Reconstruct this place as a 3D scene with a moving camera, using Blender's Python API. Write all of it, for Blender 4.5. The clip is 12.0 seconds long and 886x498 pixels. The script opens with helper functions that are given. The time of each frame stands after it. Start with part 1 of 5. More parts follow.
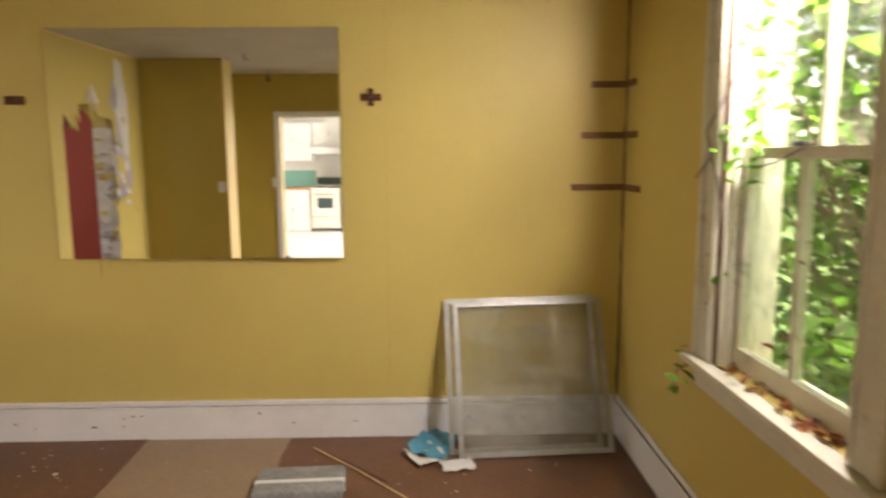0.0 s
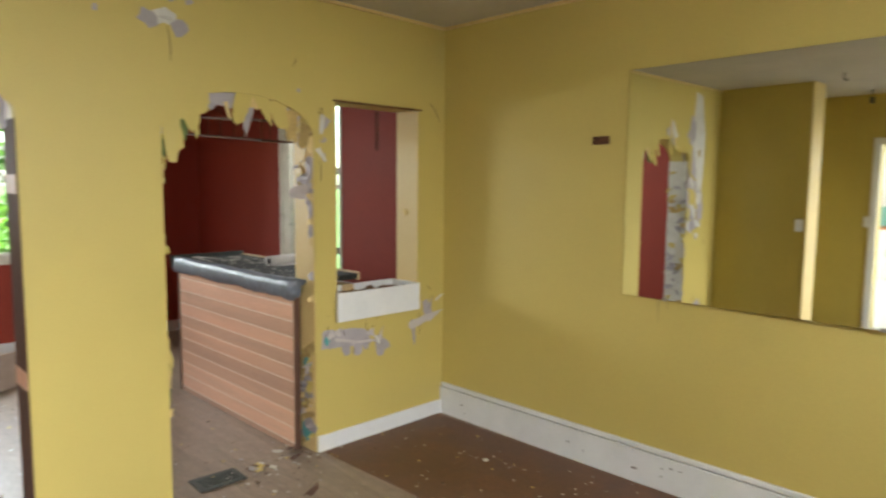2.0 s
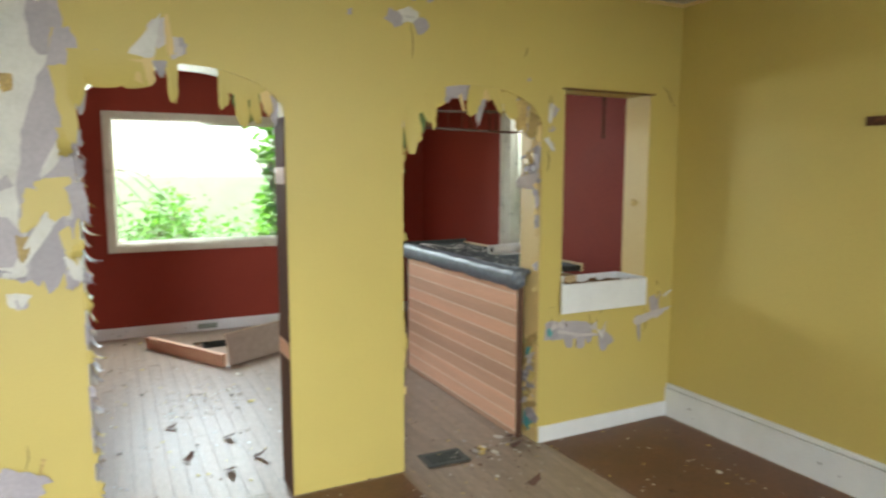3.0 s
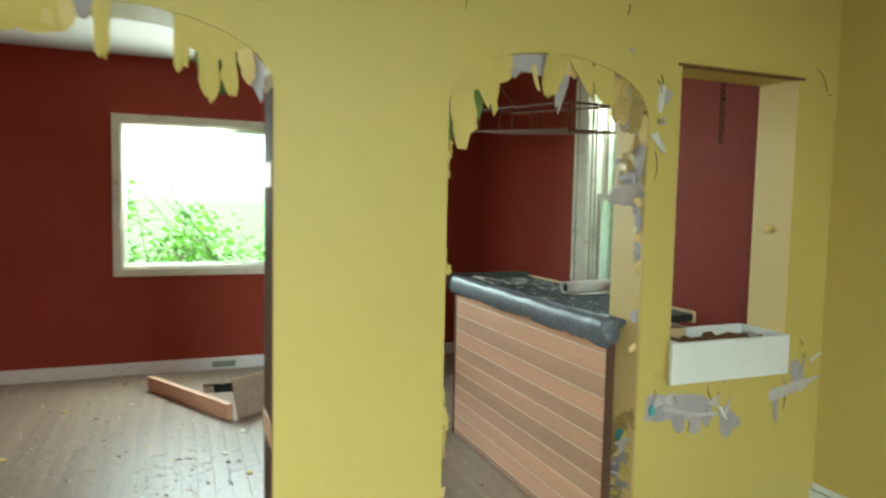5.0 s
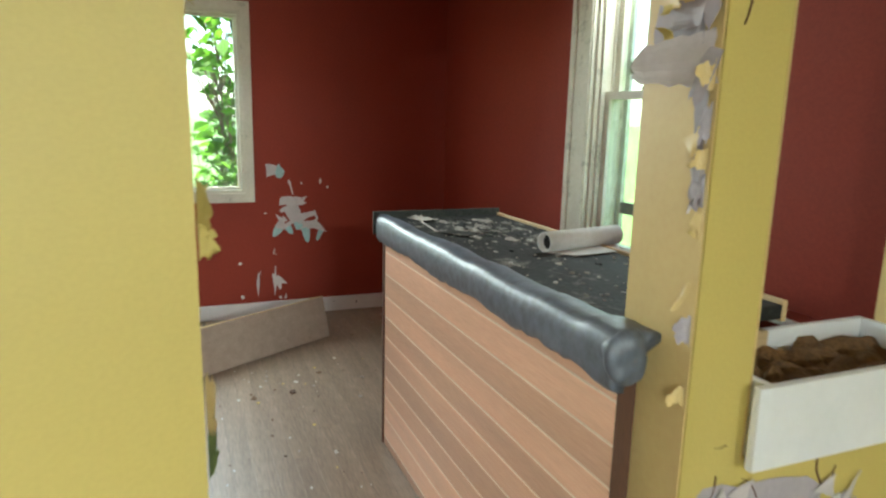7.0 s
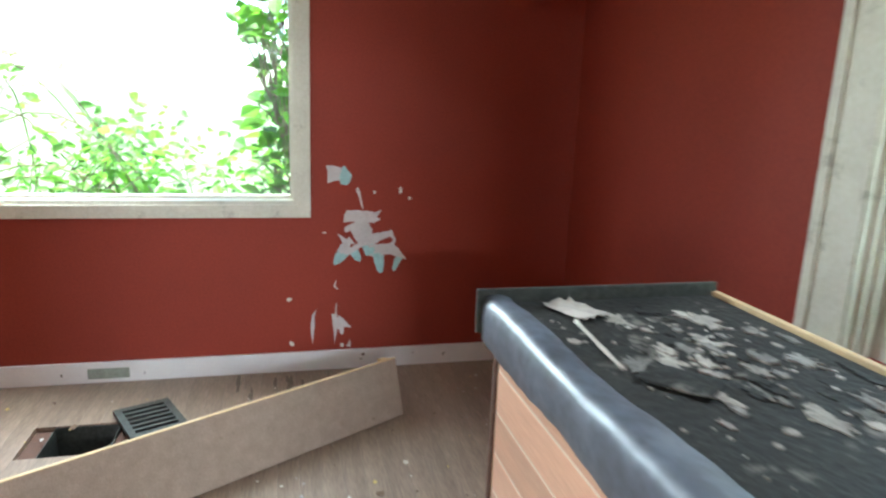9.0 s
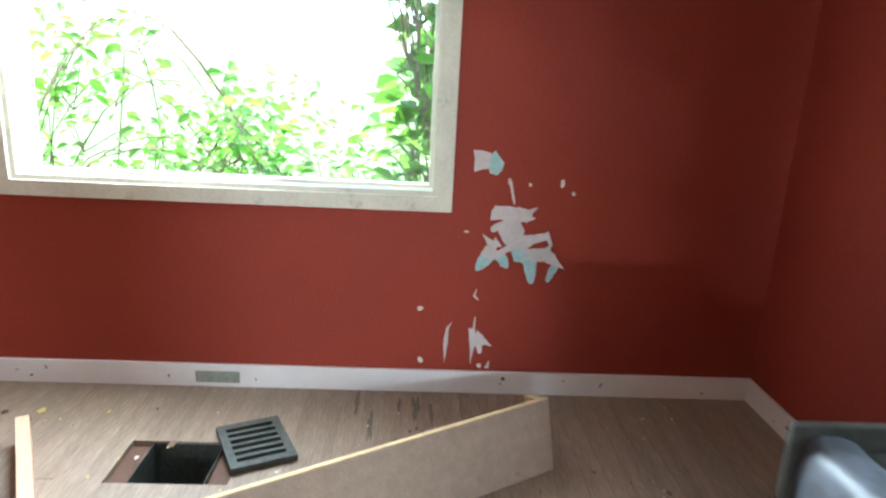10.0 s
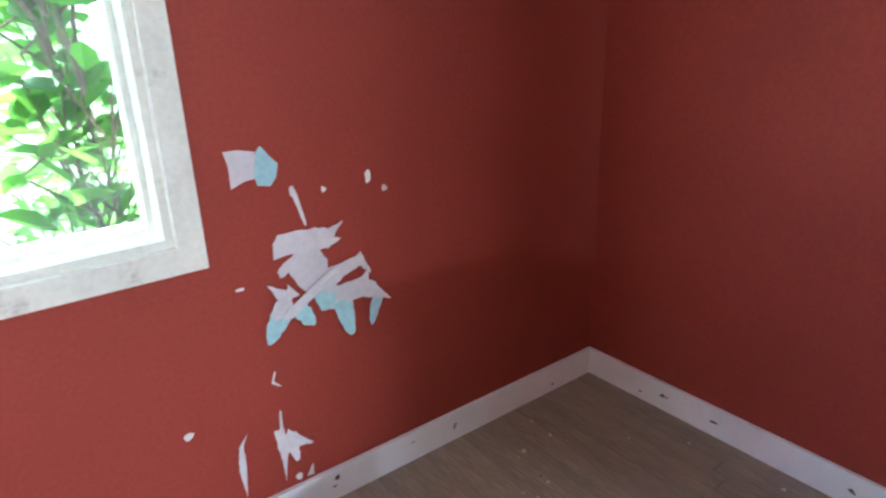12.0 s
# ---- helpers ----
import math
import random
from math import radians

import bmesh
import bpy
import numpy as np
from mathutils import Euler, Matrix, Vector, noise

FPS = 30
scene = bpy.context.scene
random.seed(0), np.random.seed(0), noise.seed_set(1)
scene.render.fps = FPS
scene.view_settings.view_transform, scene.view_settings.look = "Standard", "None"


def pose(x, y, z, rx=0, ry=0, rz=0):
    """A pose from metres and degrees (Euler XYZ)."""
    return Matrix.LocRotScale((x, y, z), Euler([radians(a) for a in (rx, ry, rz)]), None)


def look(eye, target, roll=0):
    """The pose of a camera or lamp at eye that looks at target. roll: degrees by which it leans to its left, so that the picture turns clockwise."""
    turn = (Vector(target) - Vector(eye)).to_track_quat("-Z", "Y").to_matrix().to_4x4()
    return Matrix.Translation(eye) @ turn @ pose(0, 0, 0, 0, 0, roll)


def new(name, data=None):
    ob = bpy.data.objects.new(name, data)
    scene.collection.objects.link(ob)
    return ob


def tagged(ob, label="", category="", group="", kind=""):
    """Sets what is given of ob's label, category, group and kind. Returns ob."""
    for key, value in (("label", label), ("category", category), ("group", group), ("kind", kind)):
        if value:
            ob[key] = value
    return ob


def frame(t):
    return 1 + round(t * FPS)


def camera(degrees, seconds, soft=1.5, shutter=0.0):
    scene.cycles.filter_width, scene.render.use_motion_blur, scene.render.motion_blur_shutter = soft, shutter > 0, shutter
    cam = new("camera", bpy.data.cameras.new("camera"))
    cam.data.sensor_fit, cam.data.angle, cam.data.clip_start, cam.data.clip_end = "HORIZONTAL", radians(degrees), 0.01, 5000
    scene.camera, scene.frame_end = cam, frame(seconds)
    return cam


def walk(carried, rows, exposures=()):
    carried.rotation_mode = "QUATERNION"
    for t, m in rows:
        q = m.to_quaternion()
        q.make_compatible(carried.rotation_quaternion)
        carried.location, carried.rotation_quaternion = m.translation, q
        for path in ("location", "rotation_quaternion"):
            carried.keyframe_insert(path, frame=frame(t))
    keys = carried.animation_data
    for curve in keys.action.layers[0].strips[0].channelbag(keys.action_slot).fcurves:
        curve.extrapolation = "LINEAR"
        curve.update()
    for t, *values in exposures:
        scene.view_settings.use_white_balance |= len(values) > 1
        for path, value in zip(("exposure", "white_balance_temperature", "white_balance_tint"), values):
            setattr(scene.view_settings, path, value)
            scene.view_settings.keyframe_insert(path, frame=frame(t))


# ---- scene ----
cam = camera(68.0, 12.0, soft=2.3, shutter=0.4)
PATH = [
    (0, (-0.418, 0.539, 1.523), (-0.37, 2.519, 1.245), -0.3),
    (0.5, (-0.431, 0.778, 1.538), (-0.81, 2.728, 1.311), 0.7),
    (1, (-0.482, 0.839, 1.555), (-1.267, 2.665, 1.328), -0.0),
    (1.5, (-0.494, 0.86, 1.555), (-1.633, 2.491, 1.346), -0.4),
    (2, (-0.551, 0.876, 1.573), (-1.967, 2.275, 1.378), 0.5),
    (2.5, (-0.586, 0.863, 1.584), (-2.214, 2.004, 1.368), 0.8),
    (3, (-0.655, 0.807, 1.572), (-2.428, 1.704, 1.343), 0.1),
    (3.2, (-0.696, 0.808, 1.573), (-2.514, 1.605, 1.332), -0.1),
    (4.8, (-1.489, 1.186, 1.499), (-3.354, 1.902, 1.406), 1.0),
    (5, (-1.598, 1.265, 1.485), (-3.449, 2.01, 1.341), 1.2),
    (5.5, (-1.933, 1.496, 1.454), (-3.741, 2.33, 1.268), 1.9),
    (6, (-2.237, 1.733, 1.45), (-3.992, 2.646, 1.152), 0.7),
    (6.5, (-2.525, 1.957, 1.424), (-4.317, 2.777, 1.085), 1.7),
    (6.7, (-2.64, 2.02, 1.409), (-4.454, 2.782, 1.051), 1.3),
    (8.3, (-3.666, 2.412, 1.46), (-5.476, 3.134, 1.008), 1.9),
    (8.5, (-3.781, 2.428, 1.442), (-5.623, 3.068, 0.997), 2.2),
    (9, (-4.17, 2.461, 1.421), (-6.062, 2.933, 0.98), 2.2),
    (9.5, (-4.518, 2.455, 1.394), (-6.44, 2.76, 0.934), 3.2),
    (10, (-4.825, 2.425, 1.392), (-6.752, 2.53, 0.865), 3.0),
    (10.5, (-5.115, 2.169, 1.396), (-7.01, 2.553, 0.885), -0.5),
    (11, (-5.384, 2.182, 1.383), (-7.21, 2.777, 0.825), -0.3),
    (11.5, (-5.699, 2.188, 1.381), (-7.381, 3.06, 0.739), -1.7),
    (12, (-5.995, 2.179, 1.382), (-7.5, 3.299, 0.69), -1.9),
]
EXPOSURES = [
    (0.0, 2.62, 7600, 23),
    (0.8, 2.72, 7600, 26),
    (1.5, 2.76, 7200, 15),
    (2.1, 2.80, 6500, 7),
    (3.0, 2.76, 6350, 3),
    (5.0, 2.82, 6250, -13),
    (6.4, 2.85, 6350, -10),
    (7.5, 3.0, 6450, 2),
    (8.5, 3.24, 5950, 2),
    (10.0, 3.58, 5700, 1),
    (11.0, 3.6, 5500, 2),
    (12.0, 3.95, 5150, 8),
]
walk(cam, [(t, look(eye, target, roll)) for t, eye, target, roll in PATH], EXPOSURES)

# ---- light ----
world = bpy.data.worlds.new("world")
scene.world = world
world.use_nodes = True
wn = world.node_tree
sky = wn.nodes.new("ShaderNodeTexSky")
sky.sky_type = "NISHITA"
sky.sun_disc = False
sky.sun_elevation, sky.sun_rotation = radians(68), radians(170)
sky.air_density, sky.dust_density, sky.ozone_density = 1.0, 1.6, 0.6
wn.nodes["Background"].inputs["Strength"].default_value = 0.15
wn.links.new(sky.outputs["Color"], wn.nodes["Background"].inputs["Color"])

sun = new("sun", bpy.data.lights.new("sun", "SUN"))
sun.data.energy, sun.data.angle, sun.data.color = 4.5, radians(10), (1.0, 0.95, 0.86)
sun.matrix_world = look((0, 0, 20), (1.0, 8, 0))


def sky_lamp(name, at, target, width, height, watts, colour=(0.94, 0.97, 1.0), spread=180):
    """Stands in a window's opening for the sky's light."""
    l = new(name, bpy.data.lights.new(name, "AREA"))
    l.data.shape, l.data.size, l.data.size_y, l.data.energy, l.data.color = "RECTANGLE", width, height, watts, colour
    l.data.spread = radians(spread)
    l.matrix_world = look(at, target)


sky_lamp("sky_lamp_west", (-7.66, 1.60, 1.80), (-4.0, -0.2, 1.0), 1.50, 0.44, 15, (0.92, 0.97, 1.0), 165)
sky_lamp("sky_lamp_east", (0.75, 2.44, 2.255), (-0.5, 2.75, 0.6), 0.70, 0.10, 25)
sky_lamp("sky_lamp_east_rear", (0.76, -0.30, 1.52), (-2.6, 0.55, -0.7), 0.70, 1.35, 10.5, (0.94, 0.97, 1.0), 98)
sky_lamp("sky_lamp_north", (-5.30, 4.13, 2.22), (-5.4, 3.0, 0.6), 0.60, 0.10, 2)
sky_lamp("sky_lamp_kitchen", (0.33, -3.9, 1.6), (-3.0, -5.0, 0.8), 2.4, 1.3, 50)

# ---- plan, in metres ----
YN = 4.005            # outer north wall, shared by both rooms
XP, XPB = -3.715, -3.917   # partition, its two faces
XE = 0.63            # east wall
XR = -7.50           # west wall of the red room
YS = -1.35            # back wall of the yellow room
CEIL = 2.6
WALL_T = 0.2
ARCH_1 = (0.69, 1.54)
ARCH_2 = (2.129, 2.975)
SPRING, RISE = 1.83, 0.203
PASS = (3.122, 3.768, 0.765, 2.045)


# ---- materials ----
def socket(node, name, value):
    node.inputs[name].default_value = value


def material(name, colour, rough=0.6, metal=0.0, spread=0.12, scale=3.0, grain=60.0, bump=0.15, stain=None, stain_at=0.62, stain_scale=1.6,
             stretch=(1, 1, 1), per_object=0.0, coat=0.0, spec=0.5):
    """Paint, wood, stone: a base colour that varies at two scales, stains with a shape of their own, fine relief."""
    m = bpy.data.materials.new(name)
    m.use_nodes = True
    t = m.node_tree
    b = t.nodes["Principled BSDF"]
    co = t.nodes.new("ShaderNodeTexCoord")
    mp = t.nodes.new("ShaderNodeMapping")
    socket(mp, "Scale", stretch)
    t.links.new(co.outputs["Object"], mp.inputs["Vector"])
    big = t.nodes.new("ShaderNodeTexNoise")
    socket(big, "Scale", scale), socket(big, "Detail", 6.0), socket(big, "Roughness", 0.6)
    small = t.nodes.new("ShaderNodeTexNoise")
    socket(small, "Scale", grain), socket(small, "Detail", 4.0)
    for n in (big, small):
        t.links.new(mp.outputs["Vector"], n.inputs["Vector"])
    ramp = t.nodes.new("ShaderNodeValToRGB")
    c = Vector(colour)
    ramp.color_ramp.elements[0].position, ramp.color_ramp.elements[1].position = 0.3, 0.7
    ramp.color_ramp.elements[0].color = (*(c * (1 - spread)), 1)
    ramp.color_ramp.elements[1].color = (*[min(1, v) for v in c * (1 + spread)], 1)
    t.links.new(big.outputs["Fac"], ramp.inputs["Fac"])
    mix = t.nodes.new("ShaderNodeMix")
    mix.data_type, mix.blend_type = "RGBA", "OVERLAY"
    mix.inputs[0].default_value = min(1.0, spread * 2.5)
    t.links.new(ramp.outputs["Color"], mix.inputs[6])
    t.links.new(small.outputs["Fac"], mix.inputs[7])
    last = mix.outputs[2]
    if stain:
        spots = t.nodes.new("ShaderNodeTexNoise")
        socket(spots, "Scale", stain_scale), socket(spots, "Detail", 8.0), socket(spots, "Roughness", 0.7)
        t.links.new(mp.outputs["Vector"], spots.inputs["Vector"])
        cut = t.nodes.new("ShaderNodeMapRange")
        socket(cut, "From Min", stain_at), socket(cut, "From Max", stain_at + 0.1)
        t.links.new(spots.outputs["Fac"], cut.inputs["Value"])
        over = t.nodes.new("ShaderNodeMix")
        over.data_type = "RGBA"
        t.links.new(cut.outputs["Result"], over.inputs[0])
        t.links.new(last, over.inputs[6])
        over.inputs[7].default_value = (*stain, 1)
        last = over.outputs[2]
    if per_object:
        info = t.nodes.new("ShaderNodeObjectInfo")
        hsv = t.nodes.new("ShaderNodeHueSaturation")
        rng = t.nodes.new("ShaderNodeMapRange")
        socket(rng, "To Min", 1 - per_object), socket(rng, "To Max", 1 + per_object)
        t.links.new(info.outputs["Random"], rng.inputs["Value"])
        t.links.new(rng.outputs["Result"], hsv.inputs["Value"])
        t.links.new(last, hsv.inputs["Color"])
        last = hsv.outputs["Color"]
    t.links.new(last, b.inputs["Base Color"])
    rr = t.nodes.new("ShaderNodeMapRange")
    socket(rr, "To Min", max(0.02, rough - 0.12)), socket(rr, "To Max", min(1.0, rough + 0.12))
    t.links.new(big.outputs["Fac"], rr.inputs["Value"])
    t.links.new(rr.outputs["Result"], b.inputs["Roughness"])
    socket(b, "Metallic", metal), socket(b, "Coat Weight", coat), socket(b, "Specular IOR Level", spec)
    if bump:
        add = t.nodes.new("ShaderNodeMath")
        t.links.new(big.outputs["Fac"], add.inputs[0])
        t.links.new(small.outputs["Fac"], add.inputs[1])
        bp = t.nodes.new("ShaderNodeBump")
        socket(bp, "Strength", bump), socket(bp, "Distance", 0.01)
        t.links.new(add.outputs[0], bp.inputs["Height"])
        t.links.new(bp.outputs["Normal"], b.inputs["Normal"])
    return m


def glass(name, tint=(0.95, 1.0, 0.97), rough=0.0, haze=0.06):
    """A thin pane: clear, with a film of dirt, and gloss by angle."""
    m = bpy.data.materials.new(name)
    m.use_nodes = True
    t = m.node_tree
    t.nodes.remove(t.nodes["Principled BSDF"])
    clear, shine, dirt = (t.nodes.new("ShaderNodeBsdf" + k) for k in ("Transparent", "Glossy", "Diffuse"))
    socket(clear, "Color", (*tint, 1)), socket(shine, "Roughness", 0.03), socket(dirt, "Color", (0.7, 0.72, 0.66, 1))
    n = t.nodes.new("ShaderNodeTexNoise")
    socket(n, "Scale", 7.0), socket(n, "Detail", 8.0)
    r = t.nodes.new("ShaderNodeMapRange")
    socket(r, "From Min", 0.45), socket(r, "From Max", 0.8), socket(r, "To Min", haze * 0.3), socket(r, "To Max", haze * 3)
    t.links.new(n.outputs["Fac"], r.inputs["Value"])
    a, b2 = t.nodes.new("ShaderNodeMixShader"), t.nodes.new("ShaderNodeMixShader")
    t.links.new(r.outputs["Result"], a.inputs[0])
    t.links.new(clear.outputs[0], a.inputs[1])
    t.links.new(dirt.outputs[0], a.inputs[2])
    f = t.nodes.new("ShaderNodeLayerWeight")
    socket(f, "Blend", 0.5)
    p = t.nodes.new("ShaderNodeMath")
    p.operation = "POWER"
    p.inputs[1].default_value = 5.0
    t.links.new(f.outputs["Facing"], p.inputs[0])
    q = t.nodes.new("ShaderNodeMath")
    q.operation = "MULTIPLY_ADD"
    q.inputs[1].default_value, q.inputs[2].default_value = 0.6, 0.012
    t.links.new(p.outputs[0], q.inputs[0])
    t.links.new(q.outputs[0], b2.inputs[0])
    t.links.new(a.outputs[0], b2.inputs[1])
    t.links.new(shine.outputs[0], b2.inputs[2])
    t.links.new(b2.outputs[0], t.nodes["Material Output"].inputs["Surface"])
    return m


YELLOW = material("yellow_wall_paint", (0.565, 0.445, 0.132), 0.5, spread=0.035, scale=1.2, grain=130, bump=0.012, stain=(0.46, 0.345, 0.085), stain_at=0.68)
CREAM = material("cream_jamb_paint", (0.68, 0.51, 0.225), 0.5, spread=0.04, scale=3, bump=0.012, stain=(0.55, 0.36, 0.12), stain_at=0.66)
RED = material("red_wall_paint", (0.265, 0.040, 0.024), 0.62, spec=0.22, spread=0.08, scale=1.5, grain=90, bump=0.025)
WHITE = material("white_trim_paint", (0.76, 0.76, 0.76), 0.4, spread=0.05, scale=6, bump=0.12, stain=(0.30, 0.26, 0.22), stain_at=0.74, stain_scale=9)
# Stained window paint, also greyed below WHITE for the shade on backlit frames.
AGED_BACKLIT = material("aged_backlit_window_paint", (0.62, 0.59, 0.49), 0.5, spread=0.08, scale=6, bump=0.15, stain=(0.36, 0.34, 0.27), stain_at=0.59, stain_scale=8)
CEILING = material("ceiling_paint", (0.52, 0.49, 0.43), 0.8, spread=0.08, scale=2, bump=0.2, stain=(0.5, 0.45, 0.38), stain_at=0.66)
GREY_FLOOR = material("worn_grey_floor_boards", (0.25, 0.183, 0.133), 0.43, spread=0.22, scale=4, grain=40, bump=0.2, stain=(0.20, 0.15, 0.115), stain_at=0.56, stretch=(0.35, 3, 1), per_object=0.07)
BROWN = material("brown_hardboard", (0.135, 0.062, 0.032), 0.5, spread=0.2, scale=5, grain=80, bump=0.15, stain=(0.085, 0.04, 0.022), stain_at=0.6)
TAN = material("tan_hardboard", (0.27, 0.185, 0.115), 0.5, spread=0.12, scale=4, grain=80, bump=0.12)
PLASTER = material("bare_plaster", (0.66, 0.64, 0.60), 0.8, spread=0.1, scale=8, bump=0.25)
GREY_COAT = material("grey_undercoat", (0.385, 0.345, 0.37), 0.6, spread=0.07, scale=9, bump=0.05, per_object=0.12)
TEAL = material("teal_undercoat", (0.10, 0.36, 0.36), 0.6, spread=0.1, scale=12)
OCHRE = material("ochre_undercoat", (0.43, 0.30, 0.11), 0.6, spread=0.2, scale=14, per_object=0.2)
GREEN_COAT = material("green_undercoat", (0.13, 0.18, 0.055), 0.6, spread=0.15, scale=12)
PINK_WHITE = material("torn_drywall_paper", (0.56, 0.51, 0.50), 0.75, spread=0.06, scale=14, bump=0.06, per_object=0.08)
PALE_BLUE = material("pale_blue_coat", (0.34, 0.52, 0.52), 0.65, spread=0.1, scale=12)
CEDAR = material("cedar_board", (0.62, 0.37, 0.24), 0.45, spread=0.11, scale=2.2, grain=30, bump=0.08, stretch=(0.5, 7, 7), per_object=0.26)
# Pale colour for the highlight that the boards' grooves catch.
JOINT_GLINT = material("cedar_joint_glint", (0.80, 0.66, 0.51), 0.5, spread=0.1, scale=4)
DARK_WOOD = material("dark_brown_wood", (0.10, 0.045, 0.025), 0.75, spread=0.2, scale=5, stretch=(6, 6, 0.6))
PINE = material("bare_pine_board", (0.56, 0.40, 0.21), 0.6, spread=0.15, scale=3, grain=30, stretch=(8, 0.7, 8))
PALE_BOARD = material("weathered_shelf_board", (0.36, 0.275, 0.215), 0.6, spread=0.12, scale=3, grain=30, stretch=(6, 0.7, 6), stain=(0.26, 0.19, 0.14), stain_at=0.62)
# Blue-grey base and paler stain carry the window's sheen as well as scuffs.
VINYL = material("black_vinyl", (0.10, 0.118, 0.15), 0.48, spread=0.3, scale=7, grain=40, bump=0.10, stain=(0.15, 0.175, 0.215), stain_at=0.56, stain_scale=7, spec=0.9)
FELT = material("dirty_dark_counter_top", (0.028, 0.028, 0.025), 0.7, spread=0.3, scale=8, grain=60, bump=0.45, stain=(0.22, 0.205, 0.175), stain_at=0.56, stain_scale=7.5, spec=0.22)
RUST = material("rusty_iron", (0.11, 0.045, 0.022), 0.7, metal=0.5, spread=0.35, scale=30, bump=0.3)
IRON = material("dark_painted_iron", (0.055, 0.06, 0.052), 0.55, metal=0.3, spread=0.25, scale=15, bump=0.2)
ALU = material("dull_aluminium", (0.44, 0.44, 0.42), 0.45, metal=0.85, spread=0.1, scale=12)
PALE_GREEN = material("dull_green_metal", (0.26, 0.30, 0.25), 0.6, spread=0.15, scale=20)
SCUFF = material("dark_scuff", (0.13, 0.105, 0.08), 0.6, spread=0.3, scale=20)
WRAP = material("grey_wrapping", (0.20, 0.20, 0.195), 0.5, spread=0.25, scale=9, bump=0.2)
BLACK = material("dark_void", (0.012, 0.012, 0.012), 0.9, spread=0.1)
EARTH = material("dry_potting_earth", (0.16, 0.085, 0.035), 0.9, spread=0.35, scale=18, grain=120, bump=0.5)
PAPER = material("paper", (0.62, 0.61, 0.57), 0.7, spread=0.08, scale=10)
BLUE_PAPER = material("blue_print_paper", (0.05, 0.24, 0.34), 0.5, spread=0.15, scale=10)
STRAP = material("brown_strip_wood", (0.15, 0.07, 0.02), 0.6, spread=0.25, scale=10)
DEAD_LEAF = material("dead_leaf", (0.24, 0.085, 0.03), 0.7, spread=0.3, scale=15, per_object=0.3)
CHIP = material("paint_chip", (0.55, 0.50, 0.44), 0.7, spread=0.2, scale=10, per_object=0.3)
# Darker than YELLOW, for the walls opposite the mirror.
DARK_YELLOW = material("dark_yellow_paint", (0.46, 0.35, 0.08), 0.5, spread=0.06, scale=1.4, grain=90, bump=0.025)
GRASS = material("grass_ground", (0.07, 0.12, 0.03), 0.9, spread=0.4, scale=1.5, grain=40, bump=0.5)
BARK = material("bark", (0.12, 0.085, 0.055), 0.9, spread=0.3, scale=12, bump=0.5)
STOVE_WHITE = material("cream_enamel", (0.78, 0.74, 0.64), 0.25, spread=0.03, scale=5, bump=0)
CAB_WHITE = material("white_cabinet_paint", (0.80, 0.80, 0.78), 0.4, spread=0.04, scale=4)
TEAL_WALL = material("teal_backsplash", (0.22, 0.50, 0.42), 0.4, spread=0.05, scale=4)
ORANGE_TOP = material("orange_worktop_edge", (0.50, 0.20, 0.07), 0.4, spread=0.08, scale=6)
OVEN_GLASS = material("oven_door_glass", (0.06, 0.09, 0.09), 0.15, spread=0.1, bump=0)
PANE = glass("window_pane")
DIRTY_PANE = glass("dirty_window_pane", (0.95, 1.0, 0.90), haze=0.13)
OLD_PANE = glass("screen_pane", (0.92, 0.92, 0.90), haze=0.09)

MIRROR = bpy.data.materials.new("mirror_glass")
MIRROR.use_nodes = True
socket(MIRROR.node_tree.nodes["Principled BSDF"], "Base Color", (0.79, 0.81, 0.77, 1))
socket(MIRROR.node_tree.nodes["Principled BSDF"], "Metallic", 1.0)
socket(MIRROR.node_tree.nodes["Principled BSDF"], "Roughness", 0.015)


def leaf_material(name, colour):
    m = bpy.data.materials.new(name)
    m.use_nodes = True
    t = m.node_tree
    b = t.nodes["Principled BSDF"]
    g = t.nodes.new("ShaderNodeNewGeometry")
    r = t.nodes.new("ShaderNodeValToRGB")
    c = Vector(colour)
    r.color_ramp.elements[0].color = (*(c * 0.5), 1)
    r.color_ramp.elements[1].color = (*(Vector((c[0] * 1.25, c[1] * 1.25, c[2]))), 1)
    t.links.new(g.outputs["Random Per Island"], r.inputs["Fac"])
    t.links.new(r.outputs["Color"], b.inputs["Base Color"])
    socket(b, "Roughness", 0.5)
    tr = t.nodes.new("ShaderNodeBsdfTranslucent")
    t.links.new(r.outputs["Color"], tr.inputs["Color"])
    mx = t.nodes.new("ShaderNodeMixShader")
    mx.inputs[0].default_value = 0.6
    t.links.new(b.outputs[0], mx.inputs[1])
    t.links.new(tr.outputs[0], mx.inputs[2])
    t.links.new(mx.outputs[0], t.nodes["Material Output"].inputs["Surface"])
    return m


LEAF = leaf_material("leaf_green", (0.12, 0.28, 0.03))
# A darker copy of LEAF: the east growth's shade is in its colour.
SHADE_LEAF = leaf_material("shaded_leaf_green", (0.09, 0.22, 0.027))


# ---- building helpers ----
def part(name, bm, mat, parent=None, label=""):
    """Links a bmesh as one mesh object under a thing or a part."""
    me = bpy.data.meshes.new(name)
    bm.to_mesh(me)
    bm.free()
    ob = new(name, me)
    for one in mat if isinstance(mat, (list, tuple)) else [mat]:
        me.materials.append(one)
    if parent:
        ob.parent = parent
    if label:
        tagged(ob, label)
    return ob


def thing(name, label, category, at=(0, 0, 0), group="", turn=0.0):
    ob = new(name)
    ob.empty_display_size = 0.05
    ob.matrix_world = pose(*at, 0, 0, turn)
    return tagged(ob, label, category, group)


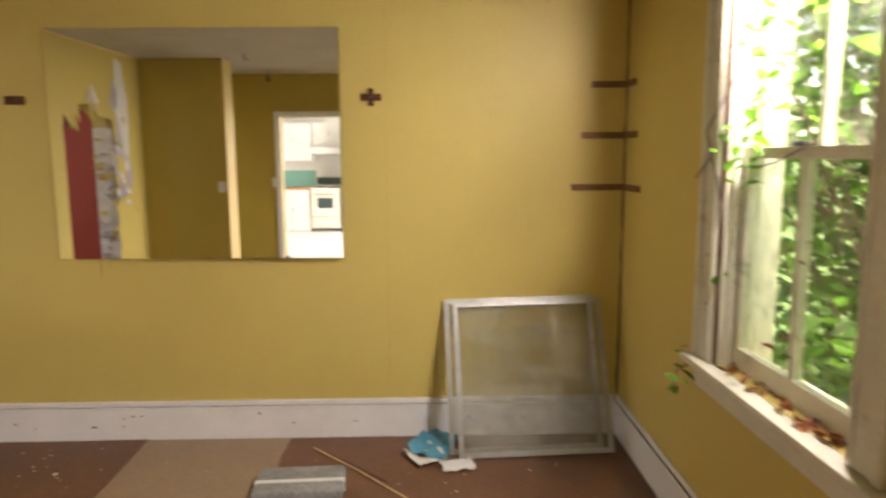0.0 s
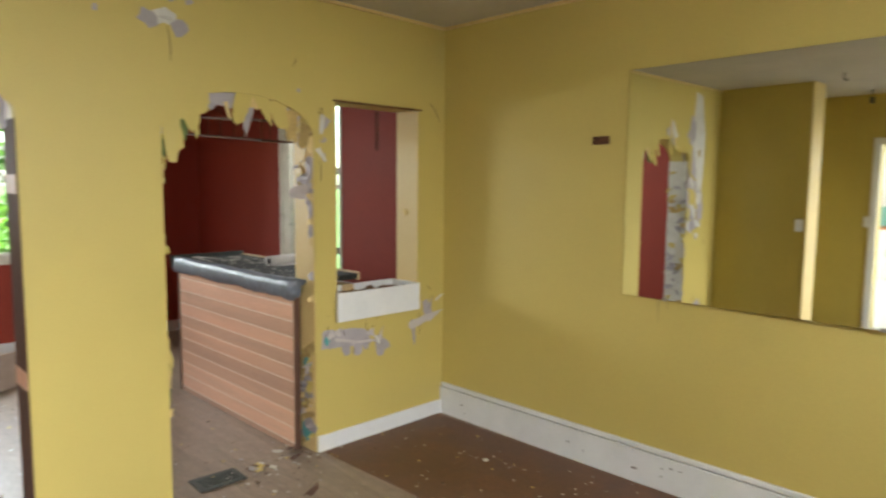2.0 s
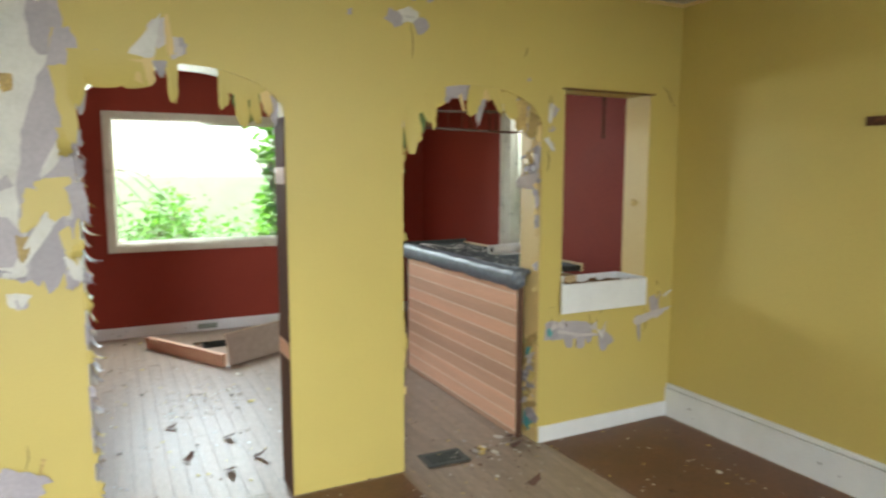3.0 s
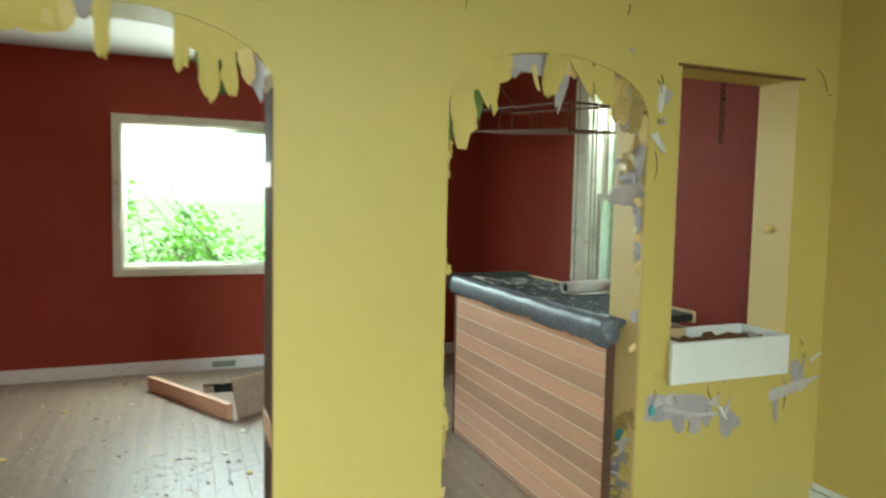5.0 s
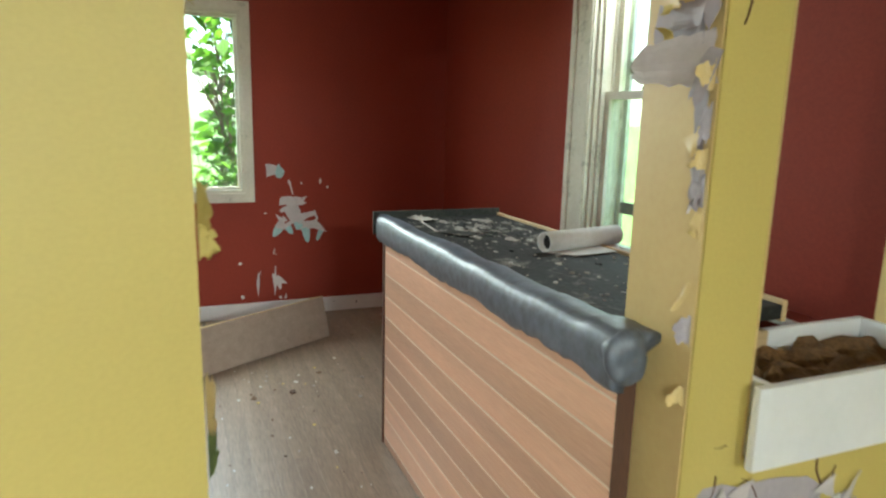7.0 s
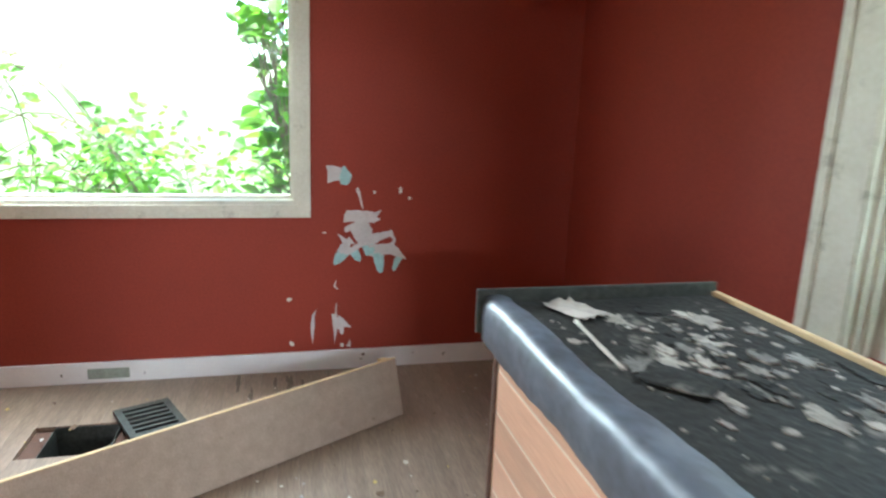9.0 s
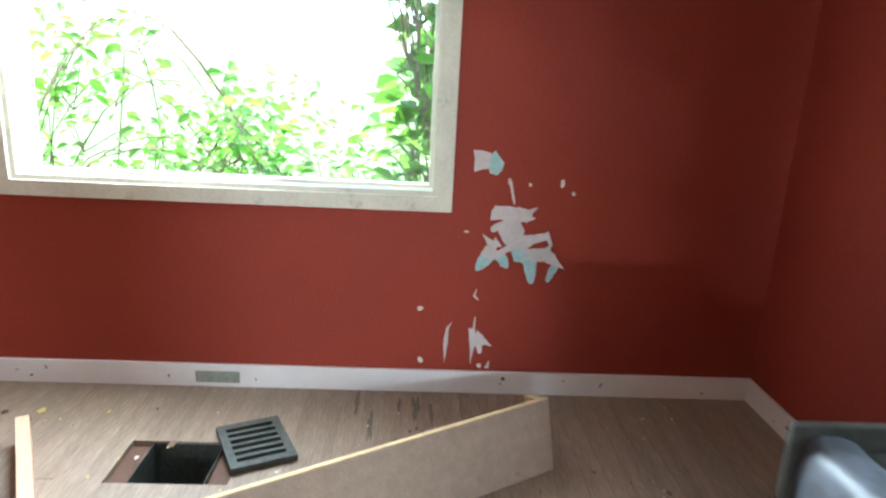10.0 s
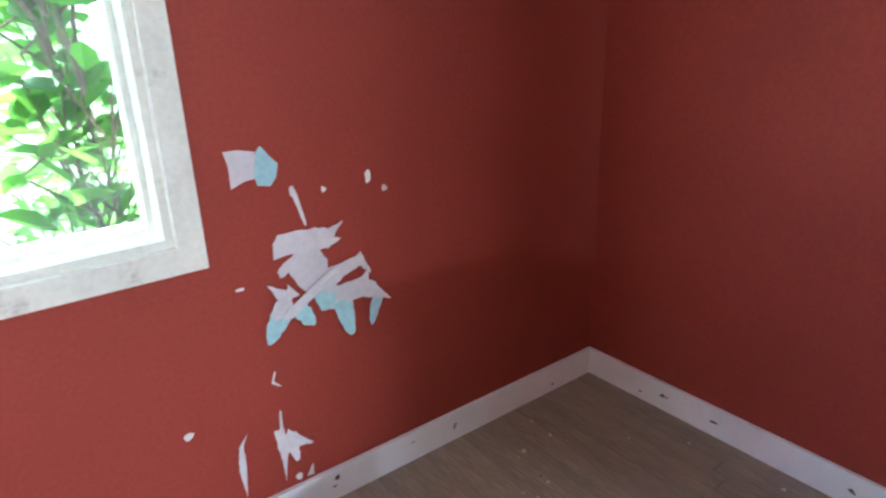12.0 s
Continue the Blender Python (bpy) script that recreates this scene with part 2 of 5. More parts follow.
def box(bm, x0, x1, y0, y1, z0, z1, bevel=0.0, m=None):
    vs = [bm.verts.new((x, y, z)) for x in (x0, x1) for y in (y0, y1) for z in (z0, z1)]
    fs = [bm.faces.new([vs[i] for i in f]) for f in ((0, 1, 3, 2), (4, 6, 7, 5), (0, 4, 5, 1), (2, 3, 7, 6), (0, 2, 6, 4), (1, 5, 7, 3))]
    if bevel:
        es = list({e for f in fs for e in f.edges})
        out = bmesh.ops.bevel(bm, geom=es, offset=bevel, segments=2, affect="EDGES", profile=0.6)
        vs = list({v for f in out["faces"] for v in f.verts} | {v for v in vs if v.is_valid})
    if m is not None:
        bmesh.ops.transform(bm, matrix=m, verts=[v for v in vs if v.is_valid])
    return bm


def block(*args, **kw):
    return box(bmesh.new(), *args, **kw)


def slab(outline, holes, axis, at, depth):
    """A sheet with holes, drawn in the two axes other than `axis`, from `at` through `depth`."""
    bm = bmesh.new()
    def place(a, b):
        return {"x": (at, a, b), "y": (a, at, b), "z": (a, b, at)}[axis]
    edges = []
    for loop in (outline, *holes):
        vs = [bm.verts.new(place(*p)) for p in loop]
        edges += [bm.edges.new((vs[i - 1], vs[i])) for i in range(len(vs))]
    bmesh.ops.triangle_fill(bm, use_beauty=True, edges=edges)
    out = bmesh.ops.extrude_face_region(bm, geom=list(bm.faces))
    move = {"x": (depth, 0, 0), "y": (0, depth, 0), "z": (0, 0, depth)}[axis]
    bmesh.ops.translate(bm, verts=[v for v in out["geom"] if isinstance(v, bmesh.types.BMVert)], vec=move)
    bmesh.ops.recalc_face_normals(bm, faces=list(bm.faces))
    return bm


def rect(a0, a1, b0, b1):
    return [(a0, b0), (a1, b0), (a1, b1), (a0, b1)]


def arch(y0, y1, n=14):
    """The opening's outline from its first foot up and over to the other."""
    mid, half = (y0 + y1) / 2, (y1 - y0) / 2
    return [(y0, 0)] + [(mid - half * math.cos(math.pi * i / n), SPRING + RISE * math.sin(math.pi * i / n)) for i in range(n + 1)] + [(y1, 0)]


def tube(points, radius, bm=None, sides=6):
    """A rod along points."""
    bm = bm or bmesh.new()
    rings = []
    pts = [Vector(p) for p in points]
    for i, p in enumerate(pts):
        d = (pts[min(i + 1, len(pts) - 1)] - pts[max(i - 1, 0)]).normalized()
        up = Vector((0, 0, 1)) if abs(d.z) < 0.9 else Vector((1, 0, 0))
        a = d.cross(up).normalized()
        b = d.cross(a)
        r = radius[i] if isinstance(radius, (list, tuple)) else radius
        rings.append([bm.verts.new(p + r * (math.cos(2 * math.pi * k / sides) * a + math.sin(2 * math.pi * k / sides) * b)) for k in range(sides)])
    for r0, r1 in zip(rings, rings[1:]):
        for k in range(sides):
            bm.faces.new((r0[k], r0[(k + 1) % sides], r1[(k + 1) % sides], r1[k]))
    bm.faces.new(rings[0][::-1])
    bm.faces.new(rings[-1])
    return bm


def structure(name, bm, mat, label, category):
    return tagged(part(name, bm, mat), label, category, kind="structure")

# ---- large structure ----
part_outline = [(-1.0, 0), *arch(*ARCH_1), *arch(*ARCH_2), (YN, 0), (YN, CEIL), (-1.0, CEIL)]
wall_partition = structure("wall_partition", slab(part_outline, [rect(*PASS)], "x", XP, XPB + 0.006 - XP), YELLOW,
                           "yellow painted partition with two arches and a pass-through, paint peeling", "wall")
back_outline = [(-1.0, 0), *arch(*ARCH_1), *arch(*ARCH_2), (YN, 0), (YN, CEIL), (-1.0, CEIL)]
structure("wall_partition_red_side", slab(back_outline, [rect(*PASS)], "x", XPB + 0.006, -0.006), RED, "red painted back face of the partition", "wall")

N_WIN = (-5.60, -4.89, 0.765, 2.325)     # openings: along, along, sill, head
E_WIN = (2.04, 2.84, 0.77, 2.29)
E_WIN2 = (-0.69, 0.09, 0.76, 2.26)
W_WIN = (0.83, 2.535, 0.885, 2.073)
wall_north = structure("wall_north", slab(rect(XP - 0.1, XE + WALL_T, 0, CEIL), [], "y", YN, WALL_T), YELLOW, "plain yellow painted wall with a mirror", "wall")
wall_north_red = structure("wall_north_red", slab(rect(XR - WALL_T, XP - 0.1, 0, CEIL), [rect(*N_WIN)], "y", YN, WALL_T), RED, "dark red painted wall with a sash window", "wall")
wall_west = structure("wall_west", slab(rect(-1.15, YN, 0, CEIL), [rect(*W_WIN)], "x", XR, -WALL_T), RED, "dark red painted wall with a picture window and torn patches", "wall")
wall_east = structure("wall_east", slab(rect(YS - 0.14, YN, 0, CEIL), [rect(*E_WIN), rect(*E_WIN2)], "x", XE, WALL_T), YELLOW, "yellow painted wall with an overgrown sash window", "wall")
structure("wall_red_south", slab(rect(XR, XPB, 0, CEIL), [], "y", -1.0, -0.15), RED, "dark red painted end wall", "wall")
KDOOR = (-2.545, -1.67)
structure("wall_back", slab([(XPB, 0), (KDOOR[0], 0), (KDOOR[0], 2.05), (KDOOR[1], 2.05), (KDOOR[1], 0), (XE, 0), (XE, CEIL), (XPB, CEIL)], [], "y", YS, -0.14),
          DARK_YELLOW, "yellow back wall with a doorway to the kitchen", "wall")
wall_stub = structure("wall_stub", block(XP, -2.80, -0.24, 0.03, 0, CEIL), DARK_YELLOW, "short yellow stub wall", "wall")
# The stub's end face is lit; a cream board puts that into colour.
structure("trim_stub_end", block(-2.80, -2.785, -0.25, 0.045, 0, CEIL, bevel=0.004), CREAM, "stub wall's lit end face, its light put into a cream board", "trim")
structure("floor", slab(rect(XR - 0.2, XE + 0.2, -7.1, YN + 0.2), [rect(-7.035, -6.785, 1.505, 1.765)], "z", -0.022, -0.18), DARK_WOOD, "dark subfloor under the boards", "floor")
structure("ceiling", slab(rect(XR - 0.2, XE + 0.2, -7.1, YN + 0.2), [], "z", CEIL, 0.15), CEILING, "off-white plaster ceiling, stained", "ceiling")


def skirting(name, length, height, thick, cap, at, turn, label):
    """Local x along the wall, y into the room."""
    bm = block(0, length, 0, thick, 0, height - (0.03 if cap else 0), bevel=0.002)
    if cap:
        box(bm, 0, length, 0, thick + 0.004, height - 0.045, height - 0.030, bevel=0.003)
        box(bm, 0, length, 0, thick * 0.6, height - 0.030, height, bevel=0.006)
    ob = structure(name, bm, WHITE, label, "baseboard")
    ob.matrix_world = pose(*at, 0, 0, turn)
    return ob


skirting("baseboard_north", XE - XP - 0.022, 0.215, 0.022, True, (XE - 0.022, YN, 0), 180, "tall scuffed white baseboard with a moulded cap")
skirting("baseboard_east", YN - YS, 0.215, 0.022, True, (XE, YS, 0), 90, "tall white baseboard with a moulded cap")
skirting("baseboard_partition", YN - 0.024 - ARCH_2[1] - 0.004, 0.095, 0.014, False, (XP, YN - 0.024, 0), -90, "plain low white baseboard")
skirting("baseboard_west", YN + 1.0, 0.105, 0.016, False, (XR, YN, 0), -90, "low white baseboard, scuffed")
skirting("baseboard_north_red", XPB - XR - 0.016, 0.105, 0.016, False, (XPB, YN, 0), 180, "low white baseboard, scuffed")
structure("trim_ceiling_north", block(XP, XE, YN - 0.018, YN, CEIL - 0.02, CEIL, bevel=0.004), CREAM, "thin ceiling bead", "trim")
structure("trim_ceiling_partition", block(XP, XP + 0.018, 0.03, YN - 0.018, CEIL - 0.02, CEIL, bevel=0.004), CREAM, "thin ceiling bead", "trim")
# Linings of the pass-through and of the second arch's north jamb.
structure("trim_pass_through", slab(rect(XPB - 0.004, XP + 0.002, PASS[2], PASS[3]), [], "y", PASS[1] - 0.004, 0.003), CREAM, "cream painted reveal of the pass-through", "trim")
structure("trim_pass_through_south", slab(rect(XPB - 0.004, XP + 0.002, PASS[2], PASS[3]), [], "y", PASS[0] + 0.001, 0.003), CREAM, "cream painted reveal of the pass-through", "trim")
structure("trim_pass_through_head", block(XP - 0.02, XP + 0.008, PASS[0] - 0.015, PASS[1] + 0.03, PASS[3] - 0.003, PASS[3] + 0.008, bevel=0.002), STRAP, "thin brown wooden head strip", "trim")
jamb = structure("trim_arch_jamb", slab(rect(XPB + 0.002, XP - 0.004, 0, SPRING), [], "y", ARCH_2[1] - 0.004, 0.003), CREAM, "cream jamb of the arch, paint flaking off", "trim")
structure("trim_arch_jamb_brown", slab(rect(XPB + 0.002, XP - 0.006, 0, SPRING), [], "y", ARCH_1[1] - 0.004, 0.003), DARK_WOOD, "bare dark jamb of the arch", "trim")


def sash_window(name, label, width, z0, z1, at, turn, storm=True, pane=None, c=0.115, one_sided=False):
    """A double-hung window: local x along the wall, y outward, origin at the opening's middle on the inner wall face."""
    top = tagged(new(name), label, "window", kind="structure")
    top.matrix_world = pose(*at, 0, 0, turn)
    w, mid = width / 2, (z0 + z1) / 2
    pane = pane or PANE
    for s in (-1, 1):
        bm = block(*sorted((s * (w - 0.004), s * (w + c))), -0.022, 0.0, z0, z1 + 0.0, bevel=0.003)
        box(bm, *sorted((s * (w + c - 0.03), s * (w + c + 0.006))), -0.034, -0.022, z0, z1 + 0.1, bevel=0.004)
        box(bm, *sorted((s * (w + 0.004), s * (w + 0.022))), -0.029, -0.022, z0, z1, bevel=0.003)
        if one_sided and s == 1:
            bm.free()
            bm = block(w - 0.004, w + 0.016, -0.008, 0.0, z0, z1, bevel=0.002)
        part("side_casing", bm, AGED_BACKLIT, top)
        part("side_jamb", block(*sorted((s * (w - 0.022), s * w)), 0, 0.2, z0, z1), AGED_BACKLIT, top)
        bm = block(*sorted((s * (w - 0.040), s * (w - 0.022))), 0.02, 0.045, z0, z1, bevel=0.002)
        box(bm, *sorted((s * (w - 0.034), s * (w - 0.022))), 0.086, 0.096, z0, z1)
        part("stop_bead", bm, AGED_BACKLIT, top)
    part("head_casing", block(-w - c - 0.01, (w + 0.016 if one_sided else w + c + 0.01), -0.026, 0.0, z1, z1 + 0.12, bevel=0.003), AGED_BACKLIT, top)
    part("head_jamb", block(-w, w, 0, 0.2, z1 - 0.02, z1), AGED_BACKLIT, top)
    part("window_sill", block(-w - c - 0.04, (w + 0.016 if one_sided else w + c + 0.04), -0.065, 0.10, z0 - 0.032, z0 - 0.002, bevel=0.006), AGED_BACKLIT, top)
    part("outer_sill", block(-w, w, 0.10, 0.24, z0 - 0.032, z0 - 0.012, bevel=0.004), AGED_BACKLIT, top)
    part("apron", block(-w - c, (w if one_sided else w + c), -0.018, 0.0, z0 - 0.12, z0 - 0.032, bevel=0.003), AGED_BACKLIT, top)
    a = w - 0.024
    for k, (b0, b1, y) in enumerate(((z0, mid + 0.018, 0.048), (mid - 0.018, z1 - 0.02, 0.098))):
        low = 0.075 if k == 0 else 0.036
        sash = slab(rect(-a, a, b0, b1), [rect(-a + 0.048, -0.012, b0 + low, b1 - 0.036), rect(0.012, a - 0.048, b0 + low, b1 - 0.036)], "y", y, 0.034)
        ob = part("lower_sash" if k == 0 else "upper_sash", sash, AGED_BACKLIT, top, "old white sash with flaking paint")
        for x0, x1 in ((-a + 0.044, -0.010), (0.010, a - 0.044)):
            g = part("pane", block(x0, x1, y + 0.015, y + 0.018, b0 + low - 0.004, b1 - 0.032), pane, ob)
            g.visible_shadow = False
    part("sash_lock", block(-0.03, 0.03, 0.03, 0.052, mid + 0.018, mid + 0.034, bevel=0.004), IRON, top, "rusty sash lock")
    if storm:
        for z in (z0 + 0.235, mid + 0.135):
            part("storm_rail", block(-w + 0.02, w - 0.02, 0.17, 0.19, z - 0.028, z + 0.028), IRON, top, "dark storm window rail")
        for s in (-1, 1):
            part("storm_stile", block(*sorted((s * (w - 0.055), s * (w - 0.02))), 0.168, 0.188, z0, z1), ALU, top)
    return top


window_north = sash_window("window_1", "old white double-hung sash window with dirty panes", N_WIN[1] - N_WIN[0], N_WIN[2], N_WIN[3],
                           ((N_WIN[0] + N_WIN[1]) / 2, YN, 0), 0, True, DIRTY_PANE, 0.165, True)
window_east = sash_window("window_2", "flaking white double-hung sash window overgrown by vines", E_WIN[1] - E_WIN[0], E_WIN[2], E_WIN[3],
                          (XE, (E_WIN[0] + E_WIN[1]) / 2, 0), -90, False, DIRTY_PANE, 0.125)
# Dark strips along the gaps between casing and jamb.
half = (E_WIN[1] - E_WIN[0]) / 2
for s in (-1, 1):
    part("rotten_edge", block(*sorted((s * (half - 0.020), s * (half - 0.005))), -0.012, -0.001, E_WIN[2], E_WIN[3]), DARK_WOOD, window_east, "dark strip in the gap beside the jamb")


def picture_window():
    top = tagged(new("window_3"), "large fixed picture window in a plain white frame", "window", kind="structure")
    y0, y1, z0, z1 = W_WIN
    f = 0.062
    part("window_frame", slab(rect(y0 - f, y1 + f, z0 - f, z1 + f), [rect(y0, y1, z0, z1)], "x", XR + 0.02, -0.02), AGED_BACKLIT, top)
    part("lining", slab(rect(y0 - 0.001, y1 + 0.001, z0 - 0.001, z1 + 0.001), [rect(y0 + 0.02, y1 - 0.02, z0 + 0.02, z1 - 0.02)], "x", XR, -0.2), AGED_BACKLIT, top)
    part("stop", slab(rect(y0 + 0.02, y1 - 0.02, z0 + 0.02, z1 - 0.02), [rect(y0 + 0.035, y1 - 0.035, z0 + 0.035, z1 - 0.035)], "x", XR - 0.07, -0.05), AGED_BACKLIT, top)
    g = part("pane", block(XR - 0.10, XR - 0.096, y0 + 0.03, y1 - 0.03, z0 + 0.03, z1 - 0.03), PANE, top)
    g.visible_shadow = False


picture_window()

# Kitchen shell, seen through the doorway in the mirror.
structure("wall_kitchen_far", slab(rect(-4.6, 0.2, 0, CEIL), [], "y", -6.83, -0.15), CAB_WHITE, "white kitchen wall", "wall")
structure("wall_kitchen_west", slab(rect(-6.83, YS - 0.14, 0, CEIL), [], "x", -4.6, -0.15), CAB_WHITE, "white kitchen wall", "wall")
K_WIN = (-5.2, -2.6, 0.9, 2.3)
structure("wall_kitchen_east", slab(rect(-6.83, YS - 0.14, 0, CEIL), [rect(*K_WIN)], "x", 0.2, 0.15), CAB_WHITE, "white kitchen wall with a wide window opening", "wall")
structure("floor_kitchen", block(-4.6, 0.2, -6.83, YS - 0.14, -0.021, 0.0), CAB_WHITE, "pale kitchen floor", "floor")
door_trim = bmesh.new()
for s in (0, 1):
    x = KDOOR[s] + (-0.07 if s == 0 else 0)
    box(door_trim, x, x + 0.07, YS, YS + 0.016, 0, 2.12, bevel=0.003)
box(door_trim, KDOOR[0], KDOOR[1], YS, YS + 0.016, 2.05, 2.12, bevel=0.003)
structure("trim_kitchen_door", door_trim, WHITE, "white doorway casing", "trim")
structure("ground", slab(rect(-400, 400, -400, 400), [], "z", -0.65, -0.3), GRASS, "grassy ground around the house", "ground")


# ---- things: yellow room ----
def wall_mirror():
    m = thing("wall_mirror", "large frameless wall mirror fixed flat on the yellow wall", "mirror", (-1.602, YN, 1.0))
    m.matrix_world = pose(-2.345, YN, 1.0, 0, 0, -1.1) @ pose(0.743, 0, 0)
    part("glass", block(-0.743, 0.743, -0.0082, -0.0076, 0, 1.17), MIRROR, m)
    part("backing", block(-0.7436, 0.7436, -0.0076, 0.0, -0.0006, 1.1706), DARK_WOOD, m, "dark mirror edge and back")
    part("spacer", block(0.60, 0.70, 0.0005, 0.024, 0.02, 1.15), DARK_WOOD, m)
    for x in (-0.5, 0.45):
        part("clip", block(x - 0.012, x + 0.012, -0.012, -0.0085, -0.006, 0.012, bevel=0.002), ALU, m, "small metal mirror clip")


wall_mirror()


def hardboard(x0, x1, y0, y1, mat, label, turn=0.0):
    ob = thing("hardboard_sheet", label, "floor covering", ((x0 + x1) / 2, (y0 + y1) / 2, 0), "floor sheets", turn)
    w, d = (x1 - x0) / 2, (y1 - y0) / 2
    part("sheet", block(-w, w, -d, d, 0.0005, 0.0045, bevel=0.001), mat, ob)


hardboard(-3.69, -1.94, 3.03, 3.965, BROWN, "brown hardboard sheet lying on the floor", 1.2)
hardboard(-1.935, -1.172, 2.78, 3.975, TAN, "pale tan hardboard sheet lying on the floor")
hardboard(-1.167, 0.60, 2.3, 3.975, BROWN, "brown hardboard sheet lying on the floor, scuffed")
hardboard(-3.69, -2.5, 1.42, 2.105, BROWN, "brown hardboard sheet lying on the floor by the pillar")


def storm_panel(x0, lean_y, label):
    """An aluminium framed pane that leans on the wall."""
    w, h = 0.795, 0.80
    ob = thing("storm_panel", label, "window panel", (x0, lean_y, 0.006), "leaning storm panels")
    lean = math.degrees(math.atan2(YN - 0.024 - lean_y, 0.72))
    ob.matrix_world = pose(x0, lean_y, 0.006, -lean, 0, 0) @ pose(0, 0, 0, 0, -1.5, 0)
    f = 0.026
    part("frame", slab(rect(0, w, 0, h), [rect(f, w - f, f, h - f)], "y", -0.009, 0.018), ALU, ob)
    g = part("pane", block(f, w - f, -0.002, 0.002, f, h - f), OLD_PANE, ob, "dusty grey pane")
    g.visible_shadow = False


storm_panel(-0.265, 3.685, "aluminium framed storm panel leaning on the baseboard")
storm_panel(-0.31, 3.735, "aluminium framed storm panel leaning behind another")


def cleats():
    for z, x0, y0 in ((1.890, 0.440, 3.86), (1.630, 0.392, 3.81), (1.360, 0.345, 3.745)):
        ob = thing("corner_shelf_cleat", "bare brown wooden cleat of a lost corner shelf", "shelf cleat", (XE, YN, z), "corner shelf cleats")
        part("north_strip", block(x0 - XE, 0, -0.012, 0, -0.017, 0.017, bevel=0.002), STRAP, ob)
        part("east_strip", block(-0.012, 0, y0 - YN, -0.013, -0.017, 0.017, bevel=0.002), STRAP, ob)


cleats()
cr = thing("sconce_bracket", "rusty cross-shaped sconce bracket on the wall", "bracket", (-0.701, YN, 1.828))
part("crossbar", block(-0.053, 0.053, -0.012, 0, -0.018, 0.018, bevel=0.003), RUST, cr)
part("upright", block(-0.015, 0.015, -0.016, -0.0125, -0.045, 0.045, bevel=0.003), RUST, cr)
part("screw", block(-0.006, 0.006, -0.022, -0.0165, -0.006, 0.006, bevel=0.002), IRON, cr)
ds = thing("sconce_plate", "small rusty sconce plate on the yellow wall", "bracket", (-2.507, YN, 1.818))
part("plate", block(-0.05, 0.05, -0.010, 0, -0.022, 0.022, bevel=0.003), RUST, ds)


def planter():
    """The white box in the pass-through."""
    y0, y1, z0, z1 = 3.126, 3.764, 0.771, 0.934
    ob = thing("planter_box", "white painted wooden planter box with dry earth, set in the pass-through", "planter", (0, 0, 0))
    for nm, b in (("front", (XP + 0.030, XP + 0.048, y0 - 0.026, y1 - 0.018, z0 - 0.008, z1)), ("back", (XPB - 0.04, XPB - 0.022, y0 + 0.008, y1 - 0.008, z0, z1)),
                  ("side", (XPB - 0.021, XP + 0.029, y0 + 0.004, y0 + 0.020, z0, z1)), ("side", (XPB - 0.021, XP + 0.029, y1 - 0.022, y1 - 0.006, z0, z1)),
                  ("bottom", (XPB - 0.021, XP + 0.029, y0 + 0.021, y1 - 0.023, z0 - 0.0, z0 + 0.012))):
        part(nm, block(*b, bevel=0.002), WHITE, ob)
    bm = bmesh.new()
    n, k = 24, 12
    g = [[bm.verts.new((XPB - 0.020 + (XP - XPB + 0.048) * j / k, y0 + 0.021 + (y1 - y0 - 0.045) * i / n,
                        z0 + 0.115 + 0.05 * noise.noise((i * 0.35, j * 0.35, 3)) + 0.02 * noise.noise((i * 1.1, j * 1.1, 9)))) for j in range(k + 1)] for i in range(n + 1)]
    for i in range(n):
        for j in range(k):
            bm.faces.new((g[i][j], g[i + 1][j], g[i + 1][j + 1], g[i][j + 1]))
    part("earth", bm, EARTH, ob, "dry brown earth and dead leaves")


planter()


